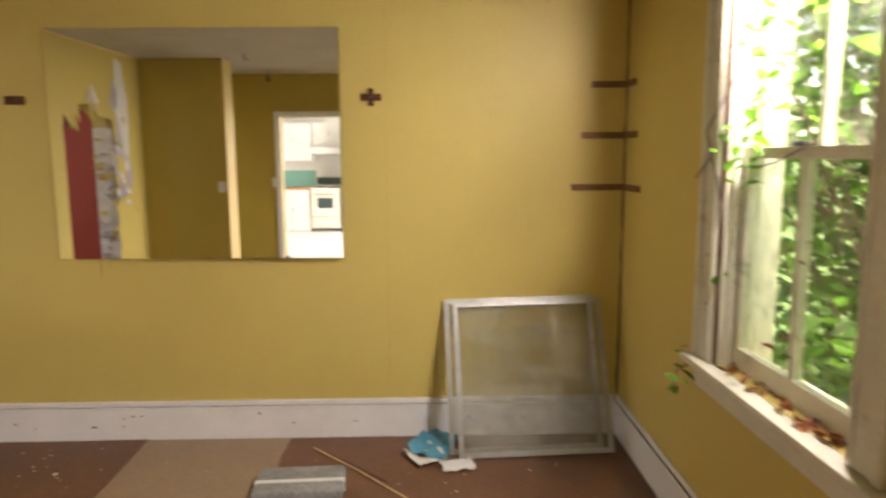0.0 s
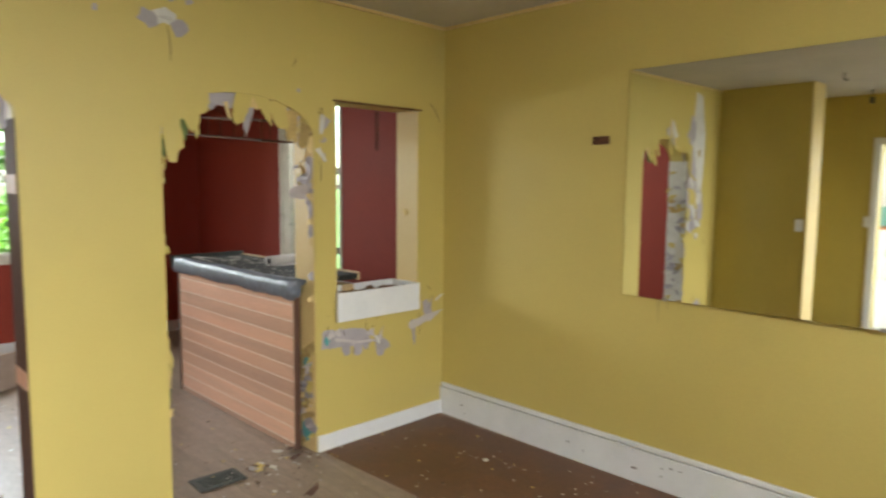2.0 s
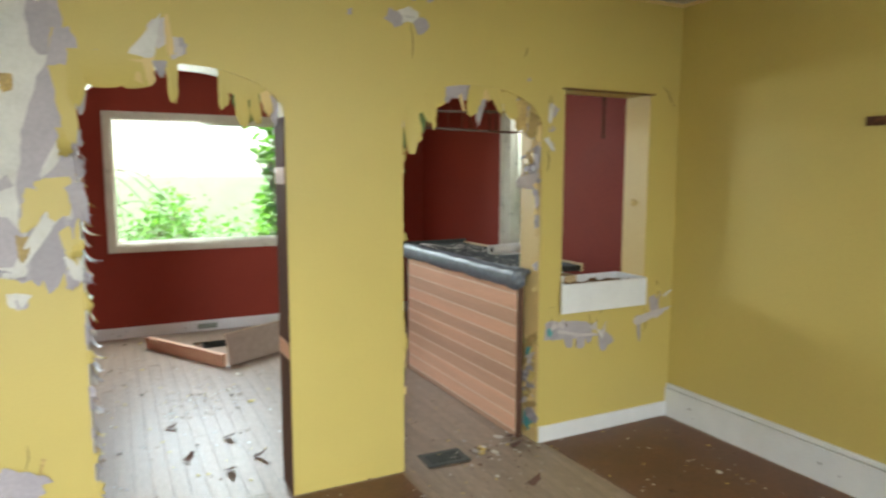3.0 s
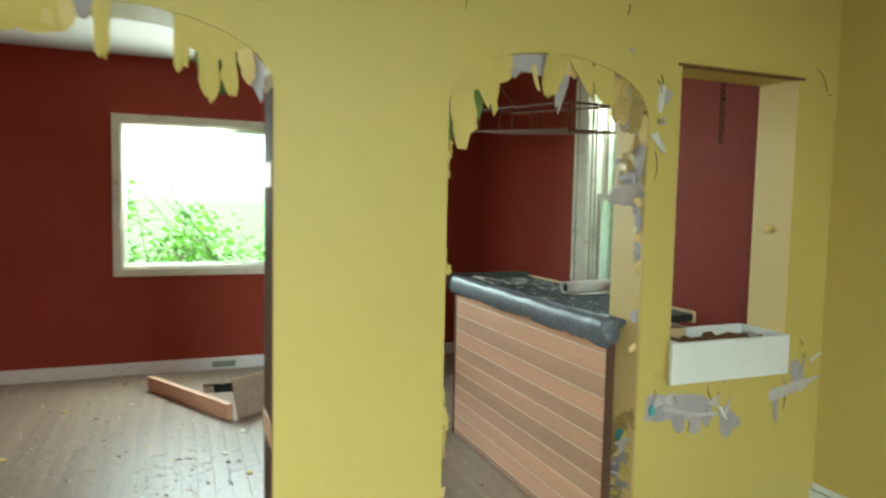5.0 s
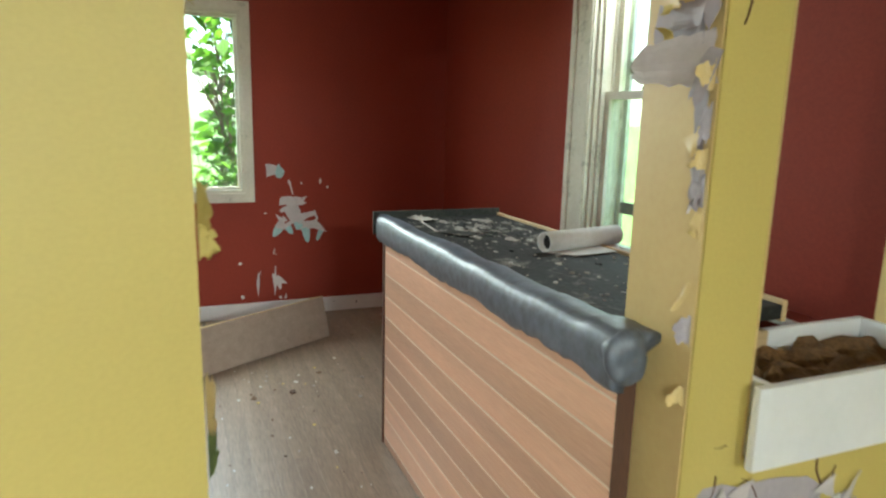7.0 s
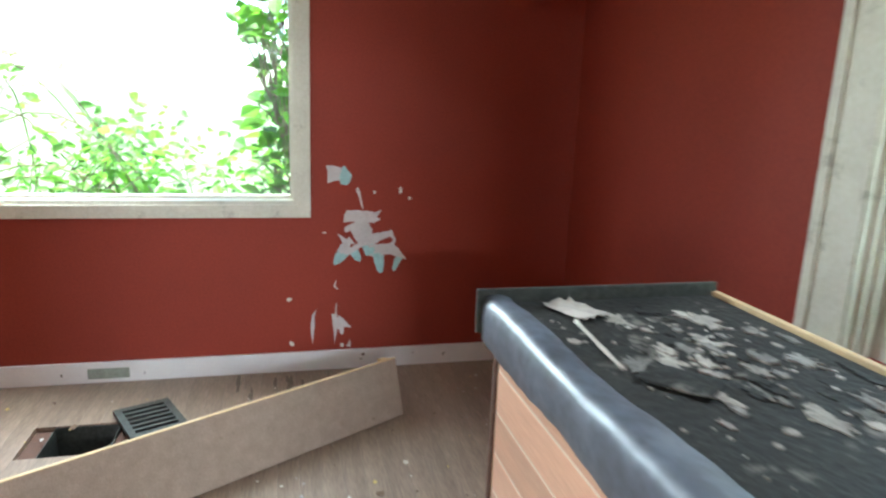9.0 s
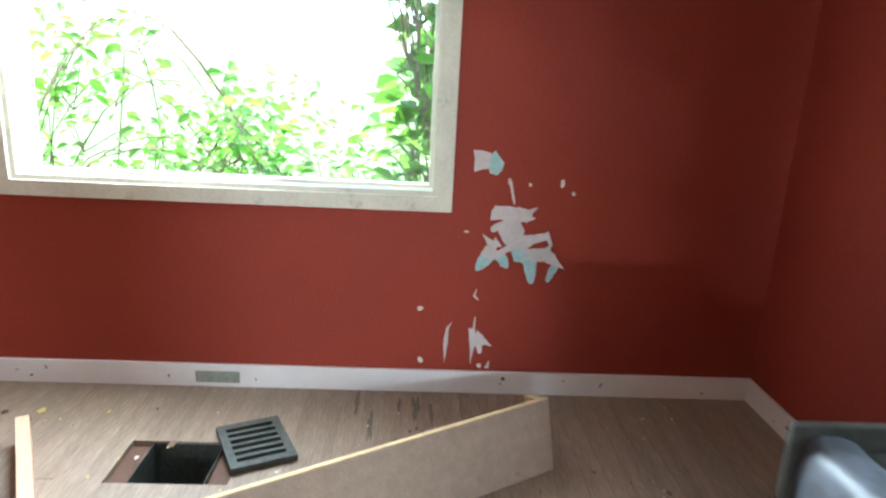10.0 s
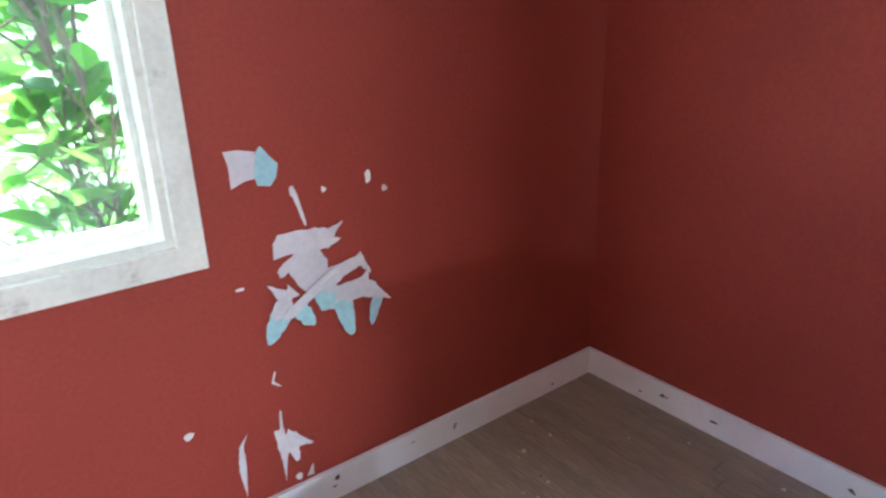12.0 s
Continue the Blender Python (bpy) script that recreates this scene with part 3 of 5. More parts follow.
# ---- things: red room ----
def bar_counter():
    ob = thing("bar_counter", "home-built bar counter of cedar boards with a padded black vinyl edge", "bar counter", (0, 0, 0))
    x0, x1, y0, y1 = -5.43, -3.822, 2.90, 3.42
    cuts = [0.0, 0.040, 0.132, 0.228, 0.317, 0.411, 0.500, 0.588, 0.677, 0.772, 0.868, 0.94]
    for a, b in zip(cuts, cuts[1:]):
        part("cedar_board", block(x0 + 0.022, x1 - 0.006, y0, y0 + 0.018, a + 0.0028, b - 0.0028, bevel=0.003), CEDAR, ob)
    part("backing", block(x0 + 0.02, x1 - 0.006, y0 + 0.019, y0 + 0.03, 0, 0.94), PINE, ob)
    # A pale strip in each joint paints the highlight of its V-groove.
    for z in cuts[1:-1]:
        part("tongue", block(x0 + 0.022, x1 - 0.006, y0 + 0.0012, y0 + 0.016, z - 0.003, z + 0.003), JOINT_GLINT, ob, "pale strip that paints the highlight along the board joint")
    part("corner_trim", block(x0, x0 + 0.020, y0 - 0.004, y0 + 0.03, 0, 0.94, bevel=0.003), DARK_WOOD, ob, "dark corner strip")
    part("end_trim", block(x1 - 0.005, x1 + 0.001, y0 - 0.003, y0 + 0.04, 0, 0.94, bevel=0.003), DARK_WOOD, ob, "dark end strip")
    part("end_panel", block(x0, x0 + 0.02, y0 + 0.031, y1, 0, 0.955), DARK_WOOD, ob)
    part("worktop", block(x0 - 0.034, -3.926, y0 - 0.01, y1 + 0.02, 0.962, 0.998, bevel=0.004), FELT, ob, "dark, dirt-covered worktop")
    part("end_lip", block(x0 - 0.046, x0 - 0.035, y0 - 0.035, y1 + 0.034, 0.93, 1.028, bevel=0.003), IRON, ob, "thin black end lip")
    part("back_lip", block(x0 - 0.034, -3.926, y1 + 0.0205, y1 + 0.036, 0.955, 1.008, bevel=0.003), PINE, ob, "bare wooden back edge")
    for k in range(2):
        part("corner_block", block(-4.05, -3.93, y1 - 0.1, y1 - 0.01, 0.82 + 0.06 * k, 0.875 + 0.06 * k, bevel=0.004), PINE, ob, "wooden block")
    # The padded edge: a soft roll that sags between its tacks.
    bm = bmesh.new()
    n, k = 60, 12
    prof = [(0.088, 1.001), (0.075, 1.009), (0.040, 1.016), (0.0, 1.017), (-0.018, 1.011), (-0.028, 0.999), (-0.033, 0.975), (-0.032, 0.945), (-0.028, 0.918), (-0.018, 0.908), (-0.002, 0.908), (-0.002, 0.95), (0.03, 0.97)]
    rings = []
    for i in range(n + 1):
        u = i / n
        x = x0 - 0.033 + (x1 - x0 + 0.055) * u
        sag = 0.007 * noise.noise((u * 9, 0, 1)) + 0.003 * noise.noise((u * 25, 4, 1))
        fat = 1 + 0.14 * noise.noise((u * 6, 7, 2)) + (0.12 if u > 0.93 else 0)
        slim = 0.58 + 0.32 * min(1.0, u / 0.75)
        rings.append([bm.verts.new((x, y0 - 0.006 + dy * fat * slim, 0.968 + (z - 0.968) * fat + sag + (0.007 if 5 < j < 10 else 0.0015) * noise.noise((u * 70, j * 0.4, 5)))) for j, (dy, z) in enumerate(prof)])
    for r0, r1 in zip(rings, rings[1:]):
        for j in range(len(prof)):
            bm.faces.new((r0[j], r0[(j + 1) % len(prof)], r1[(j + 1) % len(prof)], r1[j]))
    bm.faces.new(rings[0])
    bm.faces.new(rings[-1][::-1])
    bmesh.ops.recalc_face_normals(bm, faces=list(bm.faces))
    for f in bm.faces:
        f.smooth = True
    part("padded_edge", bm, VINYL, ob, "shiny black vinyl padding with scuffs, window sheen put into its colour")
    bm = bmesh.new()
    bmesh.ops.create_icosphere(bm, subdivisions=4, radius=1.0, matrix=Matrix.LocRotScale((x1 + 0.008, y0 - 0.004, 0.968), None, (0.034, 0.050, 0.060)))
    for v in bm.verts:
        v.co += 0.012 * noise.noise(v.co * 30) * (v.co - Vector((x1 + 0.008, y0, 0.968))).normalized()
    for f in bm.faces:
        f.smooth = True
    part("bunched_end", bm, VINYL, ob, "bunched black vinyl end")


bar_counter()


def paper_roll():
    ob = thing("paper_roll", "roll of pale sheet lying on the bar counter, end unrolled", "roll", (-4.628, 3.195, 1.0))
    r, L, n = 0.033, 0.34, 24
    d = Vector((-0.078, 0.346, 0)).normalized()
    s = Vector((d.y, -d.x, 0))
    bm = bmesh.new()
    loops = []
    for e, rr in ((0, r), (L, r), (L, r - 0.006), (0, r - 0.006)):
        loops.append([bm.verts.new(d * e + Vector((0, 0, r + 0.001)) + s * math.sin(6.2832 * k / n) * rr + Vector((0, 0, math.cos(6.2832 * k / n) * rr))) for k in range(n)])
    for a, b in zip(loops, loops[1:] + loops[:1]):
        for k in range(n):
            f = bm.faces.new((a[k], a[(k + 1) % n], b[(k + 1) % n], b[k]))
            f.smooth = True
    part("roll", bm, PAPER, ob)
    # A solid black plug stands in for the shade inside the roll.
    part("core", tube([d * 0.02 + Vector((0, 0, r)), d * (L - 0.02) + Vector((0, 0, r))], r - 0.008, sides=16), BLACK, ob, "black plug for the shade inside the hollow roll")
    bm = bmesh.new()
    rows = [(bm.verts.new(s * (0.005 + 0.021 * k) + d * (0.0 + 0.012 * k) + Vector((0, 0, 0.003 + 0.004 * (k == 5)))), bm.verts.new(s * (0.005 + 0.021 * k) + d * (L - 0.02 * k) + Vector((0, 0, 0.003)))) for k in range(6)]
    for (a, b), (c, e) in zip(rows, rows[1:]):
        bm.faces.new((a, c, e, b))
    o = part("loose_end", bm, PAPER, ob)
    mod = o.modifiers.new("thick", "SOLIDIFY")
    mod.thickness = 0.0015


paper_roll()


def wire_rack():
    ob = thing("hanging_wire_rack", "rusty wire glass rack hung over the bar", "hanging rack", (0, 0, 0))
    x0, x1, y0, y1, deep = -5.38, -4.28, 2.97, 3.24, 0.128

    def low(x):
        return 1.835 + (x1 - x) * 0.085

    for k in (0, deep):
        part("rim", tube([(x0, y0, low(x0) + k), (x1, y0, low(x1) + k), (x1, y1, low(x1) + k), (x0, y1, low(x0) + k), (x0, y0, low(x0) + k)], 0.006), RUST, ob)
    for i in range(9):
        x = x0 + (x1 - x0) * (i + 0.5) / 9
        part("cross_wire", tube([(x, y0, low(x)), (x, y1, low(x))], 0.004), RUST, ob)
    for i in range(4):
        x = x0 + (x1 - x0) * i / 3
        for y in (y0, y1):
            part("upright", tube([(x, y, low(x)), (x, y, low(x) + deep)], 0.0045), RUST, ob)
    for y in (y0 + 0.09, y0 + 0.18):
        part("long_wire", tube([(x0, y, low(x0) - 0.004), (x1, y, low(x1) - 0.006)], 0.004), RUST, ob)
    mid = (y0 + y1) / 2
    for x in (x0 + 0.1, x1 - 0.1):
        top = low(x) + deep
        part("hanger", tube([(x, mid, CEIL), (x, mid, top + 0.15), (x, y0, top)], 0.003), RUST, ob)
        part("hanger", tube([(x, mid, top + 0.15), (x, y1, top)], 0.003), RUST, ob)


wire_rack()


def chain():
    x, y = -4.20, 3.82
    ob = thing("hanging_chain", "thin dark chain hanging from the ceiling", "chain", (x, y, CEIL))
    for i in range(22):
        a = math.pi / 2 * (i % 2)
        z = -0.012 - i * 0.036
        pts = [(0.013 * math.cos(t) * math.cos(a), 0.013 * math.cos(t) * math.sin(a), z + 0.021 * math.sin(t)) for t in [2 * math.pi * k / 10 for k in range(11)]]
        part("link", tube(pts, 0.004, sides=5), RUST, ob)


chain()


def shelf_boards():
    ob = thing("shelf_board", "long weathered shelf board leaning on edge, with a cleat", "board", (-6.915, 2.98, 0))
    L = math.hypot(0.81, 1.36)
    ob.matrix_world = pose(-6.915, 2.98, 0.003, 0, 0, math.degrees(math.atan2(-1.36, 0.81))) @ pose(0, 0, 0, 14, 0, 0)
    part("board", block(0, L, -0.011, 0.011, 0, 0.262, bevel=0.002), PALE_BOARD, ob)
    part("edge_band", block(0, L, -0.0115, 0.0115, 0.2625, 0.266), PINE, ob, "raw pine top edge")
    part("cleat", block(0.0, 0.035, -0.085, -0.012, 0.022, 0.262, bevel=0.002), PINE, ob, "raw pine end cleat")
    o2 = thing("shelf_support", "short reddish board standing on edge against the shelf board", "board", (-7.02, 1.05, 0))
    o2.matrix_world = pose(-7.02, 1.05, 0, 0, 0, math.degrees(math.atan2(0.56, 0.97)))
    part("board", block(0, 1.045, -0.022, 0.022, 0, 0.105, bevel=0.002), CEDAR, o2)


shelf_boards()


def register(name, label, length, width, slots, at, turn, mat, thick=0.012):
    ob = thing(name, label, "floor register", at, "", turn)
    ob.matrix_world = pose(*at, 0, 0, turn)
    holes = []
    step = (width - 0.05) / slots
    for i in range(slots):
        y = -width / 2 + 0.025 + step * (i + 0.5)
        holes.append(rect(-length / 2 + 0.03, length / 2 - 0.03, y - step * 0.28, y + step * 0.28))
    part("grille", slab(rect(-length / 2, length / 2, -width / 2, width / 2), holes, "z", 0.004, thick), mat, ob)
    # A black sheet darkens the slots from below.
    part("damper", block(-length / 2 + 0.01, length / 2 - 0.01, -width / 2 + 0.01, width / 2 - 0.01, 0.0005, 0.0035), BLACK, ob)


register("floor_register", "black metal floor register under the arch", 0.25, 0.165, 5, (-3.76, 2.385, 0.0), 88, IRON, 0.006)
register("loose_register_grille", "dark iron register grille lying beside its open duct", 0.235, 0.30, 6, (-7.02, 1.885, 0.0), 115, IRON, 0.022)
duct = bmesh.new()
for b in ((-7.035, -6.785, 1.505, 1.508), (-7.035, -6.785, 1.762, 1.765), (-7.035, -7.032, 1.508, 1.762), (-6.788, -6.785, 1.508, 1.762)):
    box(duct, *b, -0.40, -0.003)
box(duct, -7.035, -6.785, 1.505, 1.765, -0.41, -0.40)
structure("floor_duct", duct, IRON, "open dark sheet metal duct in the floor", "duct")
vent_plate = tagged(part("wall_outlet_plate", block(XR + 0.0162, XR + 0.022, 1.52, 1.71, 0.022, 0.075, bevel=0.002), PALE_GREEN), "low dull green plate on the baseboard", "plate")


# ---- things: kitchen ----
def stove():
    ob = thing("kitchen_stove", "cream enamel electric stove with oven door", "stove", (-2.90, -6.17, 0))
    part("body", block(-0.30, 0.30, -0.62, 0, 0.06, 0.90, bevel=0.01), STOVE_WHITE, ob)
    d = part("oven_door", block(-0.29, 0.29, 0.001, 0.03, 0.32, 0.82, bevel=0.008), STOVE_WHITE, ob)
    part("oven_window", block(-0.16, 0.16, 0.0305, 0.034, 0.48, 0.70, bevel=0.003), OVEN_GLASS, d)
    part("door_handle", block(-0.22, 0.22, 0.032, 0.06, 0.755, 0.785, bevel=0.008), ALU, d)
    part("drawer", block(-0.29, 0.29, 0.001, 0.03, 0.09, 0.30, bevel=0.008), STOVE_WHITE, ob)
    b = part("backguard", block(-0.30, 0.30, -0.62, -0.54, 0.90, 1.13, bevel=0.01), STOVE_WHITE, ob)
    part("control_panel", block(-0.27, 0.27, -0.539, -0.533, 0.95, 1.10), OVEN_GLASS, b)
    for x in (-0.15, 0.15):
        for y in (-0.42, -0.17):
            part("burner", tube([(x + 0.08 * math.cos(a), y + 0.08 * math.sin(a), 0.908) for a in [k * math.pi / 8 for k in range(17)]], 0.006), BLACK, ob)


def kitchen_unit(x0, x1, z0, z1, y, depth, name, label, doors):
    ob = thing(name, label, "cabinet", ((x0 + x1) / 2, y, z0), "kitchen cabinets")
    w = (x1 - x0) / 2
    part("body", block(-w, w, -depth, 0, 0, z1 - z0), CAB_WHITE, ob)
    for i in range(doors):
        a = -w + 2 * w * i / doors
        d = part("door", block(a + 0.006, a + 2 * w / doors - 0.006, 0.001, 0.02, 0.02, z1 - z0 - 0.02, bevel=0.003), CAB_WHITE, ob)
        part("handle", block(a + 0.05, a + 0.065, 0.0205, 0.04, (z1 - z0) * 0.45, (z1 - z0) * 0.6), ALU, d)


stove()
kitchen_unit(-4.48, -3.22, 0.0, 0.86, -6.21, 0.6, "base_cabinet", "white kitchen base cabinet", 3)
kitchen_unit(-4.48, -3.22, 1.45, 2.25, -6.47, 0.34, "wall_cabinet", "white kitchen wall cabinet", 3)
kitchen_unit(-3.20, -2.60, 1.75, 2.25, -6.47, 0.34, "wall_cabinet", "short white wall cabinet over the stove", 2)
kitchen_unit(-2.56, -1.8, 0.0, 2.1, -6.13, 0.66, "tall_cabinet", "tall white kitchen cabinet", 2)
wt = thing("worktop", "kitchen worktop with an orange-brown edge", "worktop", (0, 0, 0))
part("slab", block(-4.48, -3.21, -6.81, -6.19, 0.862, 0.90, bevel=0.004), ORANGE_TOP, wt)
structure("trim_backsplash", block(-4.48, -3.21, -6.828, -6.823, 0.90, 1.25), TEAL_WALL, "teal kitchen backsplash", "backsplash")
hood = thing("range_hood", "white range hood under the wall cabinet", "range hood", (-2.90, -6.81, 1.6))
part("hood", block(-0.30, 0.30, 0, 0.48, 0, 0.145, bevel=0.02), CAB_WHITE, hood)


# ---- plants outside ----
def leaves(rng, places, size):
    """One mesh of folded leaves."""
    vs, fs = [], []
    for p in places:
        s = size * rng.uniform(0.55, 1.3)
        m = (Matrix.Translation(p) @ Euler((rng.uniform(-0.9, 0.9), rng.uniform(-0.9, 0.9), rng.uniform(0, 6.28))).to_matrix().to_4x4())
        k = len(vs)
        vs += [m @ Vector(q) * 1.0 for q in ((0, -0.5 * s, 0), (0.30 * s, -0.12 * s, 0.09 * s), (0.24 * s, 0.22 * s, 0.07 * s), (0, 0.55 * s, -0.03 * s), (-0.24 * s, 0.22 * s, 0.07 * s), (-0.30 * s, -0.12 * s, 0.09 * s))]
        fs += [(k, k + 1, k + 2, k + 3), (k, k + 3, k + 4, k + 5)]
    bm = bmesh.new()
    me = bpy.data.meshes.new("tmp")
    me.from_pydata(vs, [], fs)
    bm.from_mesh(me)
    bpy.data.meshes.remove(me)
    return bm


def shrub(name, label, seed, clumps, per, spread, size, base, category="shrub", creeping=False, leaf=None):
    """Stems that rise from the base to each clump, and leaves about them."""
    rng = random.Random(seed)
    ob = thing(name, label, category, base)
    spots, stems = [], bmesh.new()
    b = Vector(base)
    for c in clumps:
        c = Vector(c)
        mid = (c * 0.5) + Vector((rng.uniform(-0.1, 0.1), rng.uniform(-0.1, 0.1), 0)) + Vector((0, 0, 0))
        l = c - b
        if not creeping and rng.random() < 0.5:
            tube([(0, 0, 0), l * 0.5 + Vector((rng.uniform(-0.12, 0.12), rng.uniform(-0.12, 0.12), 0.08)), l], [0.016, 0.009, 0.003], stems, 5)
        for _ in range(per):
            d = Vector((rng.gauss(0, spread), rng.gauss(0, spread), rng.gauss(0, spread * 0.8)))
            spots.append(l + d)
        for _ in range(3):
            d = Vector((rng.gauss(0, spread * 1.3), rng.gauss(0, spread * 1.3), rng.gauss(0, spread)))
            tube([l * 0.8, l + d], [0.005, 0.002], stems, 4)
    if creeping:
        for k in range(2):
            tube([(0, 0, 0)] + [Vector(c) - b + Vector((0.02 * k, rng.uniform(-0.05, 0.05), 0)) for c in clumps[k::2]], 0.006, stems, 5)
    part("stem", stems, BARK, ob)
    part("crown", leaves(rng, spots, size), leaf or LEAF, ob)


rng = random.Random(4)
west = []
for _ in range(60):
    y = rng.uniform(-1.6, 1.75)
    top = 1.75 - 0.40 * max(0, y - 0.1) + rng.uniform(-0.15, 0.1)
    west.append((rng.uniform(-9.6, -8.5), y, rng.uniform(0.3, max(0.5, top))))
shrub("shrub", "bright green leafy shrub outside the picture window", 11, west, 46, 0.15, 0.085, (-9.0, 0.1, -0.65))
low = [(rng.uniform(-10.2, -8.6), rng.uniform(1.4, 3.6), rng.uniform(-0.1, 0.95)) for _ in range(40)]
shrub("low_shrub", "low green shrub outside the picture window", 12, low, 40, 0.16, 0.085, (-9.2, 2.3, -0.65))
vine = [(rng.uniform(-8.2, -7.85), 2.50 - 0.09 * abs(math.sin(z * 4.3)) + rng.gauss(0, 0.05), z) for z in [0.7 + 0.06 * k for k in range(30)]]
shrub("climbing_vine", "leafy vine climbing beside the picture window", 13, vine, 10, 0.09, 0.13, (-8.1, 2.65, -0.65), "vine", True)
cane_rng = random.Random(17)
for k in range(9):
    c0, c1, high = cane_rng.uniform(-0.6, 0.7), cane_rng.uniform(0.9, 1.9), cane_rng.uniform(1.15, 1.95)
    cane = thing("bramble_cane", "thin brown bramble cane arching over the shrub", "cane", (-8.45 - 0.06 * k, c0, -0.65), "bramble canes")
    part("cane", tube([(cane_rng.uniform(-0.04, 0.04), (c1 - c0) * u, 0.65 + (high - 0.3) * math.sin(math.pi * min(1.0, 0.08 + 0.80 * u)) - 0.65 * (1 - u) ** 6) for u in [i / 12 for i in range(13)]], 0.0055, sides=5), BARK, cane)
north = [(rng.uniform(-7.2, -3.6), rng.uniform(6.2, 7.6), rng.uniform(-0.4, 1.5)) for _ in range(55)]
shrub("hedge", "pale overgrown hedge outside the dirty sash window", 14, north, 36, 0.24, 0.10, (-5.3, 6.9, -0.65), "hedge")
east = [(rng.uniform(1.15, 2.6), rng.uniform(0.6, 5.0), rng.uniform(0.0, 3.1)) for _ in range(170)]
# Higher clumps fill the upper panes; those above the head are added for shade.
east += [(rng.uniform(1.7, 3.8), rng.uniform(-0.8, 6.5), rng.uniform(1.5, 5.4)) for _ in range(250)]
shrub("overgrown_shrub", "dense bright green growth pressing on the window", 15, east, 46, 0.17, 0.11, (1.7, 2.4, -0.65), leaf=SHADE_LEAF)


# ---- peeling paint ----
def blob(rng, ca, cb, ra, rb, n=15, jag=0.38):
    """A torn outline."""
    out = []
    for i in range(n):
        t = 2 * math.pi * (i + rng.uniform(-0.3, 0.3)) / n
        r = 1 + rng.uniform(-jag, jag * 0.6)
        out.append((ca + ra * r * math.cos(t), cb + rb * r * math.sin(t)))
    return out


def torn(parent, rng, axis, at, proud, ca, cb, ra, rb, mat, name="bare_patch", jag=0.38, n=15):
    return part(name, slab(blob(rng, ca, cb, ra, rb, n, jag), [], axis, at, proud), mat, parent)


def flake(parent, rng, origin, across, down, out, w, l, curl, mat, name="paint_flake"):
    """A curled sheet of loose paint that hangs by one edge; its free end is ragged."""
    o, a, d, u = (Vector(v) for v in (origin, across, down, out))
    n, k = 6, 7
    bm = bmesh.new()
    k0, k1, k2 = (rng.uniform(0.6, 1.0) for _ in range(3))
    rag = [(k0 + (k1 - k0) * i / 3 if i < 3 else k1 + (k2 - k1) * (i - 3) / 3) * rng.uniform(0.72, 1.12) for i in range(n + 1)]
    taper, skew, lop = rng.uniform(-0.2, 0.2), rng.uniform(-0.35, 0.35), rng.uniform(0.55, 0.95)
    edge = [rng.uniform(-0.12, 0.12) for _ in range(k + 1)]
    grid = []
    for i in range(n + 1):
        row = []
        for j in range(k + 1):
            s = j / k * rag[i]
            ang = curl * s
            if abs(curl) > 0.01:
                p = d * (math.sin(ang) / curl) + u * ((1 - math.cos(ang)) / curl)
            else:
                p = d * s
            x = (i / n - 0.5) * (1 + taper * s) * (1 - 0.45 * lop * min(1.0, s)) + skew * s * 0.4 + edge[j]
            row.append(bm.verts.new(o + a * (w * x) + p * l + u * (0.004 + 0.006 * rng.random() * s)))
        grid.append(row)
    for i in range(n):
        for j in range(k):
            f = bm.faces.new((grid[i][j], grid[i + 1][j], grid[i + 1][j + 1], grid[i][j + 1]))
            f.smooth = curl < 1.0
    ob = part(name, bm, mat, parent)
    mod = ob.modifiers.new("thick", "SOLIDIFY")
    mod.thickness = 0.0012
    return ob


SIDES = {"partition": lambda a, b, c: (XP + 0.0005 + c, a, b), "west": lambda a, b, c: (XR + 0.0005 + c, a, b), "jamb": lambda a, b, c: (a, ARCH_2[1] - 0.0045 - c, b)}


